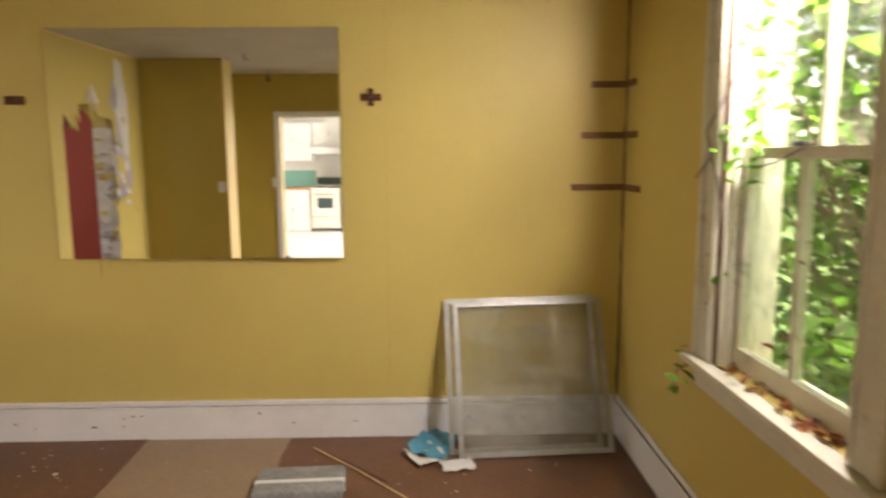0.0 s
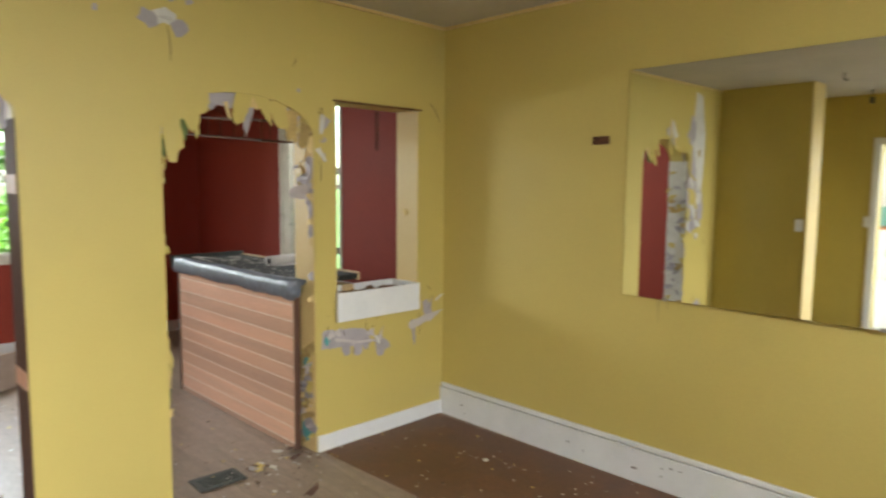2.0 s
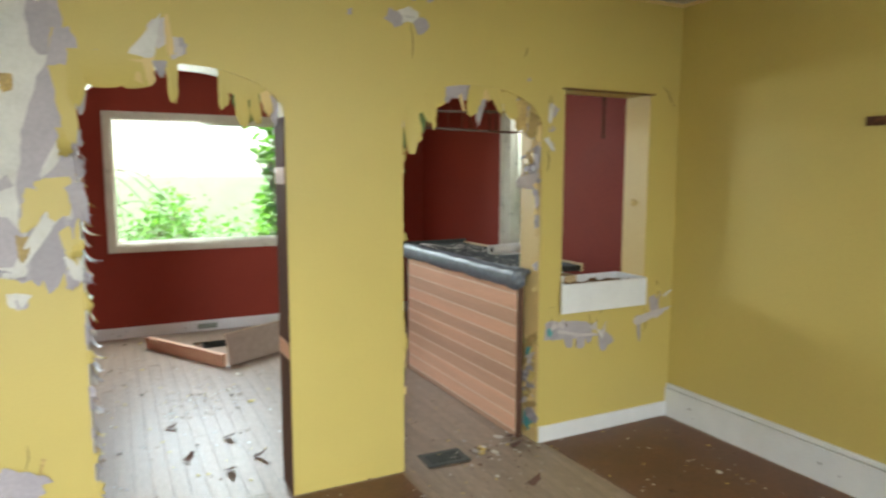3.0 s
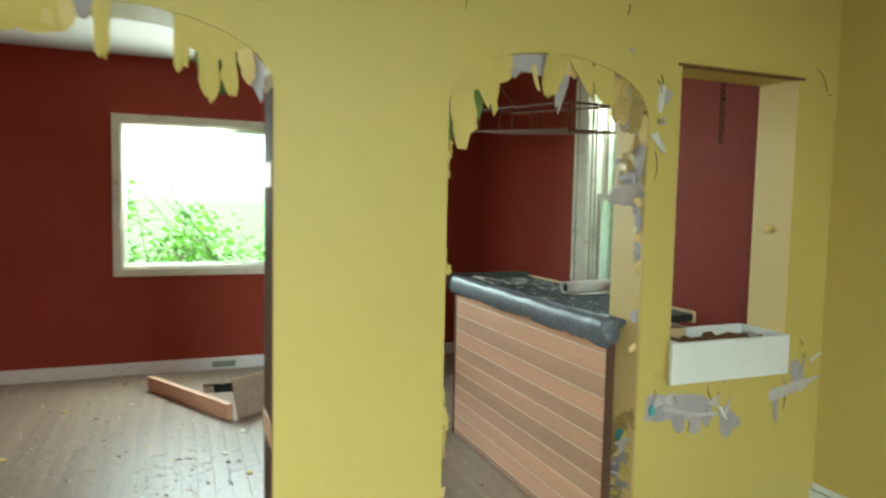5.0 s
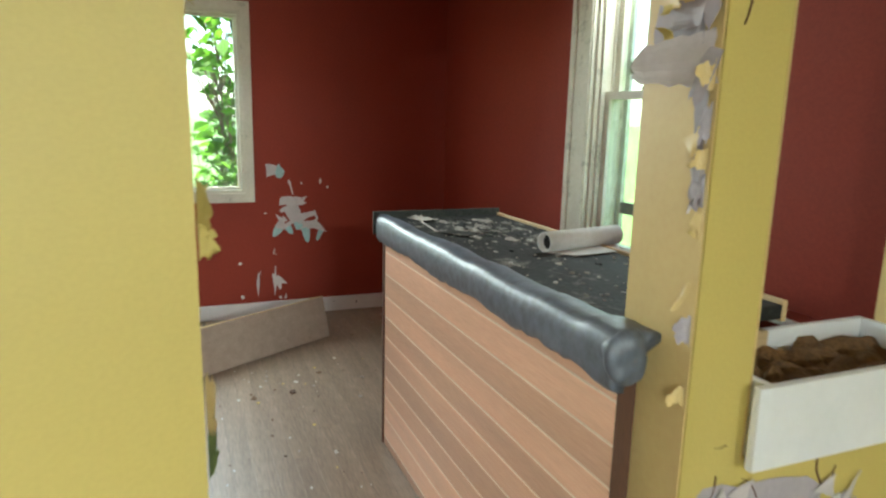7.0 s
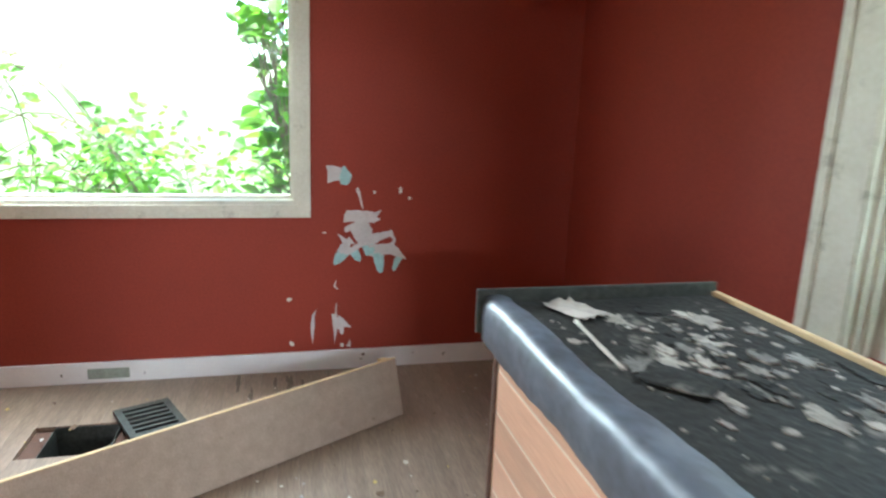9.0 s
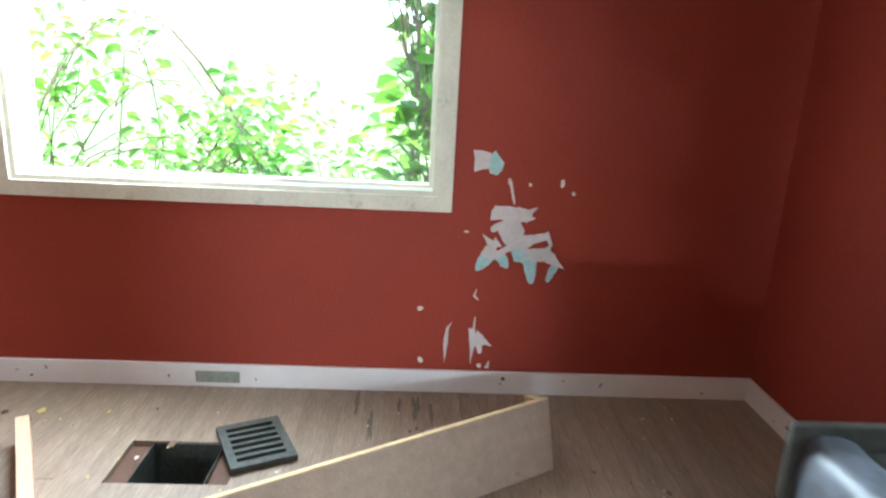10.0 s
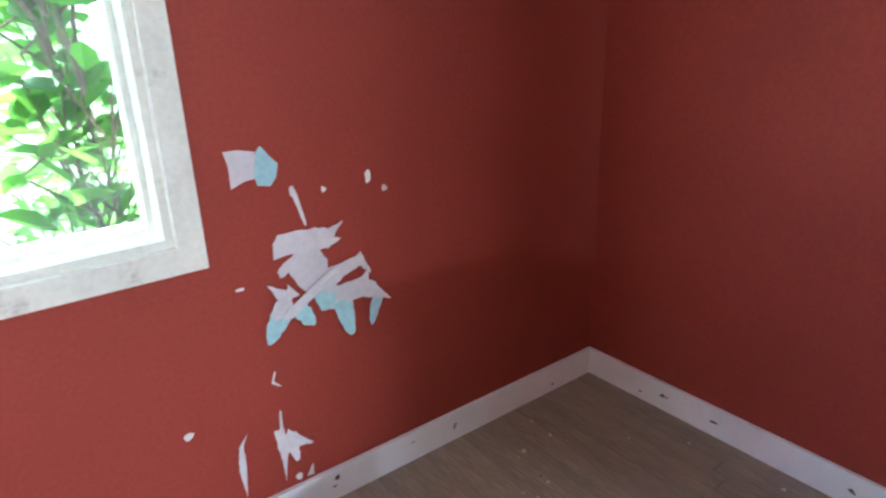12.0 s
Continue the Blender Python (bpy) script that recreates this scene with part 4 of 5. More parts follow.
def scrap(parent, rng, side, a0, b0, a1, b1, w0, w1, mat, low, high, name="paint_scrap"):
    """A torn tongue of paint or paper on one side of a wall, from one end to the other, its far end lifted, its rims ragged and its middle fluted."""
    place = SIDES[side]
    base, run = Vector((a0, b0)), Vector((a1 - a0, b1 - b0))
    across = Vector((-run.y, run.x)).normalized()
    n, k = 9, 6
    wave, turn = rng.uniform(0.0, 6.28), rng.uniform(0.6, 1.4)
    left, right = ([rng.uniform(-0.07, 0.07) for _ in range(n + 1)] for _ in range(2))
    three = [rng.uniform(-0.16, 0.08) for _ in range(3)]
    teeth = [(three[0] * (3 - j) + three[1] * j) / 3 if j < 3 else (three[1] * (6 - j) + three[2] * (j - 3)) / 3 for j in range(k + 1)]
    teeth[rng.randint(1, 5)] -= 0.06
    bm = bmesh.new()
    grid = []
    for i in range(n + 1):
        u = i / n
        wide = (w0 + (w1 - w0) * u) * math.sqrt(1 - (0.85 * max(0.0, u - 0.72) / 0.28) ** 2)
        row = []
        for j in range(k + 1):
            v = j / k - 0.5
            rim = (left[i] * max(0, -2 * v) + right[i] * max(0, 2 * v)) * (w0 + w1) * 0.5
            along = u + teeth[j] * (u ** 3) * (1 if w1 > 0.012 else 0) + (0.5 * teeth[k - j] * (1 - u) ** 3)
            q = base + run * along + across * (wide * v + rim)
            lift = low + (high - low) * u * u + 0.25 * (high - low) * (0.5 + 0.5 * math.sin(wave + 6.0 * turn * v)) * u
            row.append(bm.verts.new(place(q.x, q.y, lift if low < 0 else max(0.0006, lift))))
        grid.append(row)
    for i in range(n):
        for j in range(k):
            bm.faces.new((grid[i][j], grid[i + 1][j], grid[i + 1][j + 1], grid[i][j + 1]))
    ob = part(name, bm, mat, parent)
    mod = ob.modifiers.new("thick", "SOLIDIFY")
    mod.thickness = 0.001
    return ob


def scraps(parent, rng, side, rows, name="paint_scrap", first=0.0016):
    """Each row lies a little over the one before it."""
    for i, (a0, b0, a1, b1, w0, w1, mat, high) in enumerate(rows):
        low = first + 0.0005 * i
        scrap(parent, rng, side, a0, b0, a1, b1, w0, w1, mat, low, low + high, name)


rng = random.Random(21)
FX = XP + 0.0005
# Beside the first arch: plaster laid bare, with rims of undercoat.
for ca, cb, ra, rb, mat, lift in (
        (0.47, 1.85, 0.17, 0.72, PLASTER, 0.0012), (0.48, 1.30, 0.16, 0.22, GREY_COAT, 0.0008),
        (0.445, 1.065, 0.028, 0.04, PLASTER, 0.002), (0.47, 1.05, 0.022, 0.025, GREY_COAT, 0.003), (0.36, 0.24, 0.10, 0.07, GREY_COAT, 0.002),
        (0.28, 0.20, 0.025, 0.03, TEAL, 0.003), (0.45, 0.20, 0.02, 0.03, TEAL, 0.003), (0.60, 2.15, 0.05, 0.12, GREY_COAT, 0.004),
        (1.03, 2.16, 0.045, 0.07, PINK_WHITE, 0.002), (1.11, 2.10, 0.025, 0.03, GREY_COAT, 0.002), (0.80, 2.02, 0.10, 0.045, GREY_COAT, 0.002),
        (2.10, 2.325, 0.058, 0.048, GREY_COAT, 0.002), (2.225, 2.305, 0.045, 0.042, GREY_COAT, 0.0026), (2.165, 2.345, 0.056, 0.045, PLASTER, 0.0034), (2.09, 2.44, 0.016, 0.03, GREY_COAT, 0.002), (2.19, 2.44, 0.022, 0.025, GREY_COAT, 0.002), (2.28, 2.44, 0.022, 0.022, GREY_COAT, 0.002), (1.86, 2.33, 0.014, 0.018, GREY_COAT, 0.002),
        (2.02, 2.45, 0.02, 0.015, GREY_COAT, 0.002), (2.25, 2.47, 0.012, 0.02, GREY_COAT, 0.002), (2.88, 2.08, 0.01, 0.012, GREY_COAT, 0.002),
        # Between the second arch and the pass-through.
        (3.04, 1.82, 0.024, 0.022, GREY_COAT, 0.002), (3.045, 0.655, 0.015, 0.025, TEAL, 0.012)):
    torn(wall_partition, rng, "x", FX, lift, ca, cb, ra, rb, mat, n=11)
E1, DN, OUT = (0, 1, 0), (0, 0, -1), (1, 0, 0)
for y, z, w, l, c, mat in ((3.88, 0.87, 0.05, 0.06, 1.4, YELLOW), (0.45, 1.20, 0.10, 0.07, 1.2, PLASTER), (0.68, 1.30, 0.05, 0.12, 1.5, YELLOW), (0.66, 1.18, 0.06, 0.12, 1.2, GREY_COAT),
                           (0.66, 1.75, 0.06, 0.15, 1.2, YELLOW), (2.165, 2.35, 0.06, 0.05, 2.0, PLASTER), (0.36, 0.28, 0.07, 0.08, 1.2, GREY_COAT), (3.02, 1.84, 0.02, 0.05, 1.6, YELLOW)):
    flake(wall_partition, rng, (FX, y, z), E1, DN, OUT, w, l, c, mat)
# Beside the first arch: bands of undercoat over the plaster, islands of paint left on them.
scraps(wall_partition, rng, "partition", (
    (0.69, 2.13, 0.57, 1.68, 0.08, 0.16, GREY_COAT, 0.002), (0.60, 1.74, 0.585, 1.36, 0.20, 0.22, GREY_COAT, 0.002), (0.60, 1.42, 0.55, 1.09, 0.18, 0.11, GREY_COAT, 0.004),
    (0.62, 2.28, 0.67, 2.10, 0.07, 0.03, GREY_COAT, 0.003), (0.66, 1.72, 0.57, 1.55, 0.035, 0.04, PLASTER, 0.004), (0.62, 1.44, 0.45, 1.17, 0.06, 0.035, PLASTER, 0.006),
    (0.60, 1.55, 0.63, 1.39, 0.13, 0.09, YELLOW, 0.008), (0.56, 1.50, 0.50, 1.34, 0.10, 0.05, YELLOW, 0.008), (0.49, 1.32, 0.49, 1.22, 0.05, 0.03, OCHRE, 0.006), (0.635, 1.34, 0.665, 1.20, 0.05, 0.03, YELLOW, 0.012),
    (0.47, 1.95, 0.475, 1.88, 0.05, 0.04, OCHRE, 0.006), (0.65, 1.44, 0.66, 1.38, 0.03, 0.02, PLASTER, 0.01), (0.655, 2.00, 0.685, 1.70, 0.08, 0.05, YELLOW, 0.012), (0.68, 1.52, 0.715, 1.36, 0.07, 0.04, GREY_COAT, 0.02),
    (0.66, 1.24, 0.675, 1.13, 0.07, 0.04, PLASTER, 0.012), (0.46, 1.54, 0.40, 1.50, 0.05, 0.02, GREY_COAT, 0.004), (0.40, 1.18, 0.50, 1.15, 0.03, 0.02, GREY_COAT, 0.006), (0.48, 1.09, 0.47, 1.03, 0.06, 0.0, PLASTER, 0.006),
    (0.35, 0.33, 0.52, 0.28, 0.12, 0.08, GREY_COAT, 0.004), (0.51, 0.40, 0.49, 0.33, 0.02, 0.0, OCHRE, 0.01)))
# Over the first arch: torn sheets hang across its head.
scraps(wall_partition, rng, "partition", (
    (0.95, 2.05, 1.033, 2.23, 0.10, 0.0, PLASTER, 0.004), (1.055, 2.23, 1.065, 2.06, 0.015, 0.04, CREAM, 0.012), (1.085, 2.14, 1.085, 2.05, 0.05, 0.06, PINK_WHITE, 0.004), (1.11, 2.14, 1.11, 2.10, 0.02, 0.02, GREY_COAT, 0.004),
    (0.86, 2.05, 0.85, 1.90, 0.26, 0.24, YELLOW, 0.03), (0.73, 2.06, 0.70, 1.84, 0.10, 0.05, YELLOW, 0.03), (0.95, 2.04, 0.96, 1.93, 0.10, 0.08, CREAM, 0.02),
    (1.065, 2.06, 1.068, 1.84, 0.05, 0.035, YELLOW, 0.02), (1.02, 2.04, 1.025, 1.97, 0.06, 0.02, GREY_COAT, 0.02)), "hanging_paint_rag")
scraps(wall_partition, rng, "partition", (
    (1.37, 2.05, 1.385, 1.81, 0.15, 0.11, GREEN_COAT, 0.0), (1.475, 1.98, 1.505, 1.78, 0.07, 0.03, GREY_COAT, 0.0), (0.72, 2.06, 0.71, 1.80, 0.07, 0.04, GREY_COAT, 0.0)), "hanging_paint_rag", -0.03)
scraps(wall_partition, rng, "partition", (
    (1.37, 2.06, 1.375, 1.90, 0.24, 0.20, YELLOW, 0.006), (1.275, 2.03, 1.275, 1.85, 0.035, 0.05, YELLOW, 0.015), (1.345, 2.0, 1.352, 1.775, 0.05, 0.065, YELLOW, 0.03),
    (1.405, 1.98, 1.41, 1.79, 0.04, 0.05, YELLOW, 0.025), (1.455, 1.95, 1.465, 1.83, 0.05, 0.04, CREAM, 0.03)), "hanging_paint_rag", -0.012)
# Over the second arch: undercoat behind the rim, then sheets of paint over it.
scraps(wall_partition, rng, "partition", (
    (2.25, 1.98, 2.255, 1.77, 0.05, 0.03, GREEN_COAT, 0.0), (2.145, 1.92, 2.155, 1.72, 0.05, 0.04, GREY_COAT, 0.0), (2.36, 2.06, 2.39, 1.94, 0.10, 0.06, GREY_COAT, 0.0), (2.47, 2.08, 2.455, 1.955, 0.22, 0.16, GREY_COAT, 0.0),
    (2.62, 2.07, 2.57, 1.82, 0.07, 0.035, GREY_COAT, 0.0), (2.86, 1.99, 2.855, 1.83, 0.10, 0.06, GREY_COAT, 0.0), (2.60, 2.07, 2.62, 1.95, 0.14, 0.10, CREAM, 0.0)), "hanging_paint_rag", -0.03)
scraps(wall_partition, rng, "partition", (
    (2.19, 2.0, 2.20, 1.86, 0.16, 0.14, YELLOW, 0.006), (2.175, 1.96, 2.19, 1.685, 0.10, 0.10, YELLOW, 0.02), (2.27, 2.03, 2.285, 1.80, 0.14, 0.05, YELLOW, 0.015), (2.31, 2.05, 2.325, 1.89, 0.13, 0.09, YELLOW, 0.01), (2.46, 1.98, 2.474, 1.89, 0.022, 0.012, CREAM, 0.02),
    (2.57, 2.05, 2.505, 1.87, 0.11, 0.06, YELLOW, 0.025), (2.655, 2.04, 2.705, 1.865, 0.10, 0.014, YELLOW, 0.025), (2.75, 2.01, 2.78, 1.86, 0.11, 0.07, YELLOW, 0.012),
    (2.83, 1.96, 2.835, 1.79, 0.10, 0.07, OCHRE, 0.01), (2.93, 1.90, 2.90, 1.76, 0.07, 0.06, OCHRE, 0.012), (2.95, 1.84, 2.94, 1.74, 0.04, 0.03, CREAM, 0.02)), "hanging_paint_rag", -0.012)
# On the pillar, and under the planter.
scraps(wall_partition, rng, "partition", (
    (3.035, 1.96, 3.02, 1.85, 0.03, 0.03, PLASTER, 0.004), (3.07, 1.94, 3.04, 1.88, 0.035, 0.02, GREY_COAT, 0.008), (3.00, 1.77, 3.045, 1.70, 0.035, 0.012, PLASTER, 0.014), (3.03, 1.74, 3.05, 1.69, 0.03, 0.02, GREY_COAT, 0.004)))
scraps(wall_partition, rng, "partition", (
    (3.045, 0.665, 3.42, 0.625, 0.11, 0.10, GREY_COAT, 0.0), (3.07, 0.67, 3.085, 0.60, 0.08, 0.05, GREY_COAT, 0.004), (3.18, 0.62, 3.20, 0.535, 0.07, 0.045, GREY_COAT, 0.004), (3.275, 0.62, 3.275, 0.525, 0.065, 0.06, GREY_COAT, 0.005),
    (3.345, 0.61, 3.33, 0.56, 0.06, 0.03, GREY_COAT, 0.004), (3.43, 0.63, 3.46, 0.50, 0.06, 0.08, GREY_COAT, 0.004), (3.46, 0.575, 3.53, 0.545, 0.08, 0.03, GREY_COAT, 0.004), (3.08, 0.67, 3.068, 0.72, 0.05, 0.0, PINK_WHITE, 0.01),
    (3.12, 0.68, 3.147, 0.725, 0.06, 0.0, PINK_WHITE, 0.01), (3.37, 0.64, 3.388, 0.69, 0.07, 0.0, PINK_WHITE, 0.008), (3.44, 0.60, 3.465, 0.685, 0.025, 0.0, PINK_WHITE, 0.008), (3.10, 0.655, 3.26, 0.618, 0.022, 0.016, PINK_WHITE, 0.014),
    (3.24, 0.615, 3.40, 0.61, 0.014, 0.018, PINK_WHITE, 0.014), (3.41, 0.63, 3.435, 0.58, 0.02, 0.012, PLASTER, 0.012)))
scraps(wall_partition, rng, "partition", (
    (3.73, 0.69, 3.738, 0.52, 0.05, 0.012, GREY_COAT, 0.004), (3.835, 0.80, 3.87, 0.69, 0.05, 0.08, GREY_COAT, 0.002), (3.70, 0.65, 3.90, 0.70, 0.05, 0.05, PINK_WHITE, 0.012), (3.87, 0.68, 3.985, 0.73, 0.06, 0.0, PINK_WHITE, 0.016),
    (3.875, 0.74, 3.895, 0.83, 0.03, 0.0, GREY_COAT, 0.01), (3.935, 0.795, 3.985, 0.835, 0.02, 0.012, PLASTER, 0.014)))
def crack(y, z, dy, dz, bend, wide=0.004):
    """A split in the paint with its lip."""
    pts = [(y + dy * u + bend * math.sin(math.pi * u), z + dz * u + bend * 0.4 * math.sin(7 * u)) for u in [k / 6 for k in range(7)]]
    w = [wide * math.sin(math.pi * (0.12 + 0.76 * k / 6)) for k in range(7)]
    part("paint_crack", slab(pts + [(a + e, b + e * 0.3) for (a, b), e in list(zip(pts, w))[::-1]], [], "x", FX, 0.0022), DARK_WOOD, wall_partition)


for c in ((3.06, 0.74, -0.03, -0.07, 0.01), (3.13, 0.72, 0.05, -0.06, 0.01), (3.34, 0.73, 0.03, -0.08, -0.01), (3.40, 0.70, -0.05, -0.07, 0.012), (3.16, 0.63, 0.04, -0.09, 0.01), (3.24, 0.62, 0.0, -0.08, 0.006),
          (3.34, 0.63, 0.01, -0.08, -0.008), (3.42, 0.73, 0.02, 0.04, 0.006), (3.77, 0.73, 0.01, -0.15, 0.015), (3.86, 0.90, 0.03, -0.09, 0.012), (3.08, 0.80, -0.03, 0.0, 0.004), (3.005, 1.98, 0.02, -0.07, 0.008),
          (3.02, 2.0, 0.01, -0.05, 0.006), (3.01, 1.70, 0.0, -0.12, 0.01), (2.17, 2.30, 0.01, -0.16, 0.008), (3.86, 2.10, 0.08, -0.10, 0.02), (3.90, 2.00, 0.07, -0.01, 0.01), (2.85, 2.20, 0.01, 0.05, 0.004),
          (2.10, 2.52, 0.005, 0.06, 0.003), (0.25, 0.95, 0.02, 0.06, 0.01), (0.44, 0.36, 0.01, 0.10, 0.01), (0.26, 0.34, 0.0, -0.06, 0.01)):
    crack(*c)

# The second arch's cream jamb: layers of old coats, flaking.
JY = ARCH_2[1] - 0.0045
S = (-1, 0, 0)
for ca, cb, ra, rb, mat, lift in ((-3.82, 0.52, 0.08, 0.12, OCHRE, 0.002), (-3.80, 0.52, 0.035, 0.035, TEAL, 0.004), (-3.81, 0.36, 0.07, 0.09, GREY_COAT, 0.003),
                                  (-3.80, 0.24, 0.07, 0.07, OCHRE, 0.003), (-3.80, 0.11, 0.06, 0.06, TEAL, 0.003), (-3.77, 0.16, 0.06, 0.05, GREY_COAT, 0.004), (-3.74, 0.62, 0.02, 0.05, OCHRE, 0.003)):
    torn(jamb, rng, "y", JY, -lift, ca, cb, ra, rb, mat, n=15)
scraps(jamb, rng, "jamb", (
    (-3.80, 1.90, -3.81, 1.76, 0.15, 0.17, OCHRE, 0.004), (-3.78, 1.89, -3.80, 1.79, 0.08, 0.11, GREY_COAT, 0.008), (-3.84, 1.78, -3.80, 1.69, 0.10, 0.05, CREAM, 0.014), (-3.755, 1.72, -3.75, 1.58, 0.07, 0.06, GREY_COAT, 0.012),
    (-3.88, 1.60, -3.74, 1.575, 0.10, 0.07, GREY_COAT, 0.004), (-3.87, 1.66, -3.79, 1.62, 0.06, 0.02, CREAM, 0.02), (-3.73, 1.53, -3.885, 1.52, 0.09, 0.07, PINK_WHITE, 0.045), (-3.735, 1.54, -3.75, 1.45, 0.05, 0.03, GREY_COAT, 0.02),
    (-3.75, 1.48, -3.735, 1.27, 0.035, 0.008, GREY_COAT, 0.006), (-3.765, 1.40, -3.735, 1.36, 0.05, 0.01, CREAM, 0.02), (-3.74, 1.34, -3.735, 1.26, 0.035, 0.0, PINK_WHITE, 0.016), (-3.735, 1.13, -3.745, 1.08, 0.015, 0.012, CREAM, 0.02)))
for k in range(46):
    z = rng.choice((rng.uniform(1.55, 1.9), rng.uniform(0.05, 0.66), rng.uniform(0.05, 0.66), rng.uniform(0.05, 0.66)))
    x = rng.uniform(XPB + 0.015, XP - 0.012)
    flake(jamb, rng, (x, JY - 0.004, z), (1, 0, 0), rng.choice(((0, 0, -1), (-0.6, 0, -0.8), (0.6, 0, 0.8), (0.3, 0, -0.95))), (0, -1, 0), rng.uniform(0.025, 0.07), rng.uniform(0.03, 0.08), rng.uniform(0.8, 2.2),
          rng.choice((CREAM, GREY_COAT, YELLOW, OCHRE, PINK_WHITE)))
for z in (1.50, 1.42, 1.36, 1.30, 1.24, 1.05, 0.92):
    flake(jamb, rng, (XP - 0.006, JY - 0.002, z), (0, 0, 1), (-0.8, -0.2, -0.3), (0.3, -0.95, 0), rng.uniform(0.03, 0.07), rng.uniform(0.02, 0.045), rng.uniform(0.8, 1.8), rng.choice((CREAM, GREY_COAT, YELLOW)))
# Torn edges of the pillar and of the first arch's far jamb.
for k in range(26):
    z = rng.choice((rng.uniform(0.5, 1.15), rng.uniform(1.55, 1.85), rng.uniform(0.2, 1.8)))
    flake(wall_partition, rng, (XP - rng.uniform(0.0, 0.05), ARCH_2[0] + 0.001, z), (0, 0, 1), (-0.5, 0.85, -0.2), (0.8, 0.5, 0), rng.uniform(0.03, 0.10), rng.uniform(0.012, 0.032), rng.uniform(-1.2, 1.2),
          rng.choice((YELLOW, GREEN_COAT, YELLOW, CREAM)))
AJ = structure("trim_arch_jamb_torn", slab(rect(XPB + 0.002, XP - 0.004, 0, SPRING), [], "y", ARCH_1[0] + 0.001, 0.003), PLASTER, "torn plaster jamb of the arch", "trim")
for k in range(40):
    z, x = rng.uniform(0.05, 1.8), rng.uniform(XPB + 0.02, XP - 0.01)
    flake(AJ, rng, (x, ARCH_1[0] + 0.005, z), (1, 0, 0), rng.choice(((0, 0, -1), (-0.6, 0, -0.8), (0.5, 0, -0.86))), (0, 1, 0), rng.uniform(0.03, 0.10), rng.uniform(0.04, 0.11), rng.uniform(0.6, 1.9),
          rng.choice((GREY_COAT, GREY_COAT, PLASTER, OCHRE, YELLOW)))
for z in [rng.uniform(0.05, 1.75) for _ in range(13)]:
    flake(wall_partition, rng, (XP + 0.001, ARCH_1[0] - 0.003, z), (0, 0, 1), (0, 0.9, -0.3), (1, 0, 0), rng.uniform(0.05, 0.1), rng.uniform(0.02, 0.05), rng.uniform(-1.0, 1.0), rng.choice((YELLOW, GREY_COAT, YELLOW)))
for z in (1.56, 0.72):
    part("pale_band", block(XPB + 0.004, XP - 0.008, ARCH_1[1] - 0.0075, ARCH_1[1] - 0.0045, z - 0.04, z + 0.04), CEDAR, wall_partition)
knob = thing("wall_hook", "small round cream painted knob in the pass-through reveal", "hook", (-3.832, PASS[1] - 0.004, 1.391))
part("knob", tube([(0, 0, 0), (0, -0.008, 0), (0, -0.016, 0), (0, -0.022, 0)], [0.022, 0.024, 0.020, 0.008], sides=14), CREAM, knob)

# Torn paper on the red wall under the window.
RX = XR + 0.0005
for ca, cb, ra, rb, mat, lift in ((2.715, 1.042, 0.048, 0.05, PINK_WHITE, 0.002), (2.772, 1.028, 0.028, 0.05, PALE_BLUE, 0.004), (2.485, 0.392, 0.014, 0.013, PLASTER, 0.002), (2.495, 0.150, 0.013, 0.017, PLASTER, 0.002),
                                  (2.756, 0.128, 0.014, 0.013, PLASTER, 0.002), (3.052, 0.960, 0.010, 0.017, PLASTER, 0.002), (3.103, 0.920, 0.009, 0.009, PLASTER, 0.002), (2.919, 0.949, 0.008, 0.009, PLASTER, 0.002)):
    torn(wall_west, rng, "x", RX, lift, ca, cb, ra, rb, mat, n=8, jag=0.35)
scraps(wall_west, rng, "west", (
    (2.831, 0.972, 2.836, 0.945, 0.012, 0.018, PINK_WHITE, 0.0), (2.838, 0.95, 2.859, 0.865, 0.014, 0.007, PINK_WHITE, 0.002), (2.83, 0.80, 2.905, 0.655, 0.11, 0.07, PINK_WHITE, 0.004), (2.775, 0.825, 2.945, 0.825, 0.06, 0.06, PINK_WHITE, 0.006),
    (2.90, 0.81, 2.952, 0.862, 0.06, 0.0, PINK_WHITE, 0.02), (2.81, 0.775, 2.765, 0.752, 0.03, 0.028, PINK_WHITE, 0.01), (2.89, 0.70, 3.015, 0.738, 0.06, 0.025, PINK_WHITE, 0.008), (3.0, 0.745, 3.03, 0.695, 0.03, 0.008, PINK_WHITE, 0.014),
    (2.79, 0.675, 2.73, 0.738, 0.05, 0.0, PINK_WHITE, 0.014), (2.80, 0.665, 2.735, 0.655, 0.06, 0.05, PINK_WHITE, 0.006), (2.80, 0.68, 2.785, 0.725, 0.04, 0.0, PINK_WHITE, 0.01), (2.765, 0.645, 2.71, 0.572, 0.065, 0.03, PALE_BLUE, 0.012),
    (2.81, 0.65, 2.845, 0.592, 0.055, 0.03, PALE_BLUE, 0.012), (2.885, 0.675, 2.90, 0.625, 0.06, 0.055, PALE_BLUE, 0.004), (2.90, 0.645, 3.04, 0.655, 0.06, 0.06, PINK_WHITE, 0.006), (3.01, 0.66, 3.025, 0.71, 0.04, 0.0, PINK_WHITE, 0.01),
    (2.94, 0.63, 2.955, 0.526, 0.06, 0.03, PALE_BLUE, 0.016), (3.02, 0.645, 3.09, 0.597, 0.055, 0.0, PINK_WHITE, 0.012), (3.055, 0.615, 3.02, 0.538, 0.04, 0.02, PALE_BLUE, 0.012), (2.78, 0.635, 2.935, 0.735, 0.028, 0.03, PINK_WHITE, 0.014)), "torn_paper")
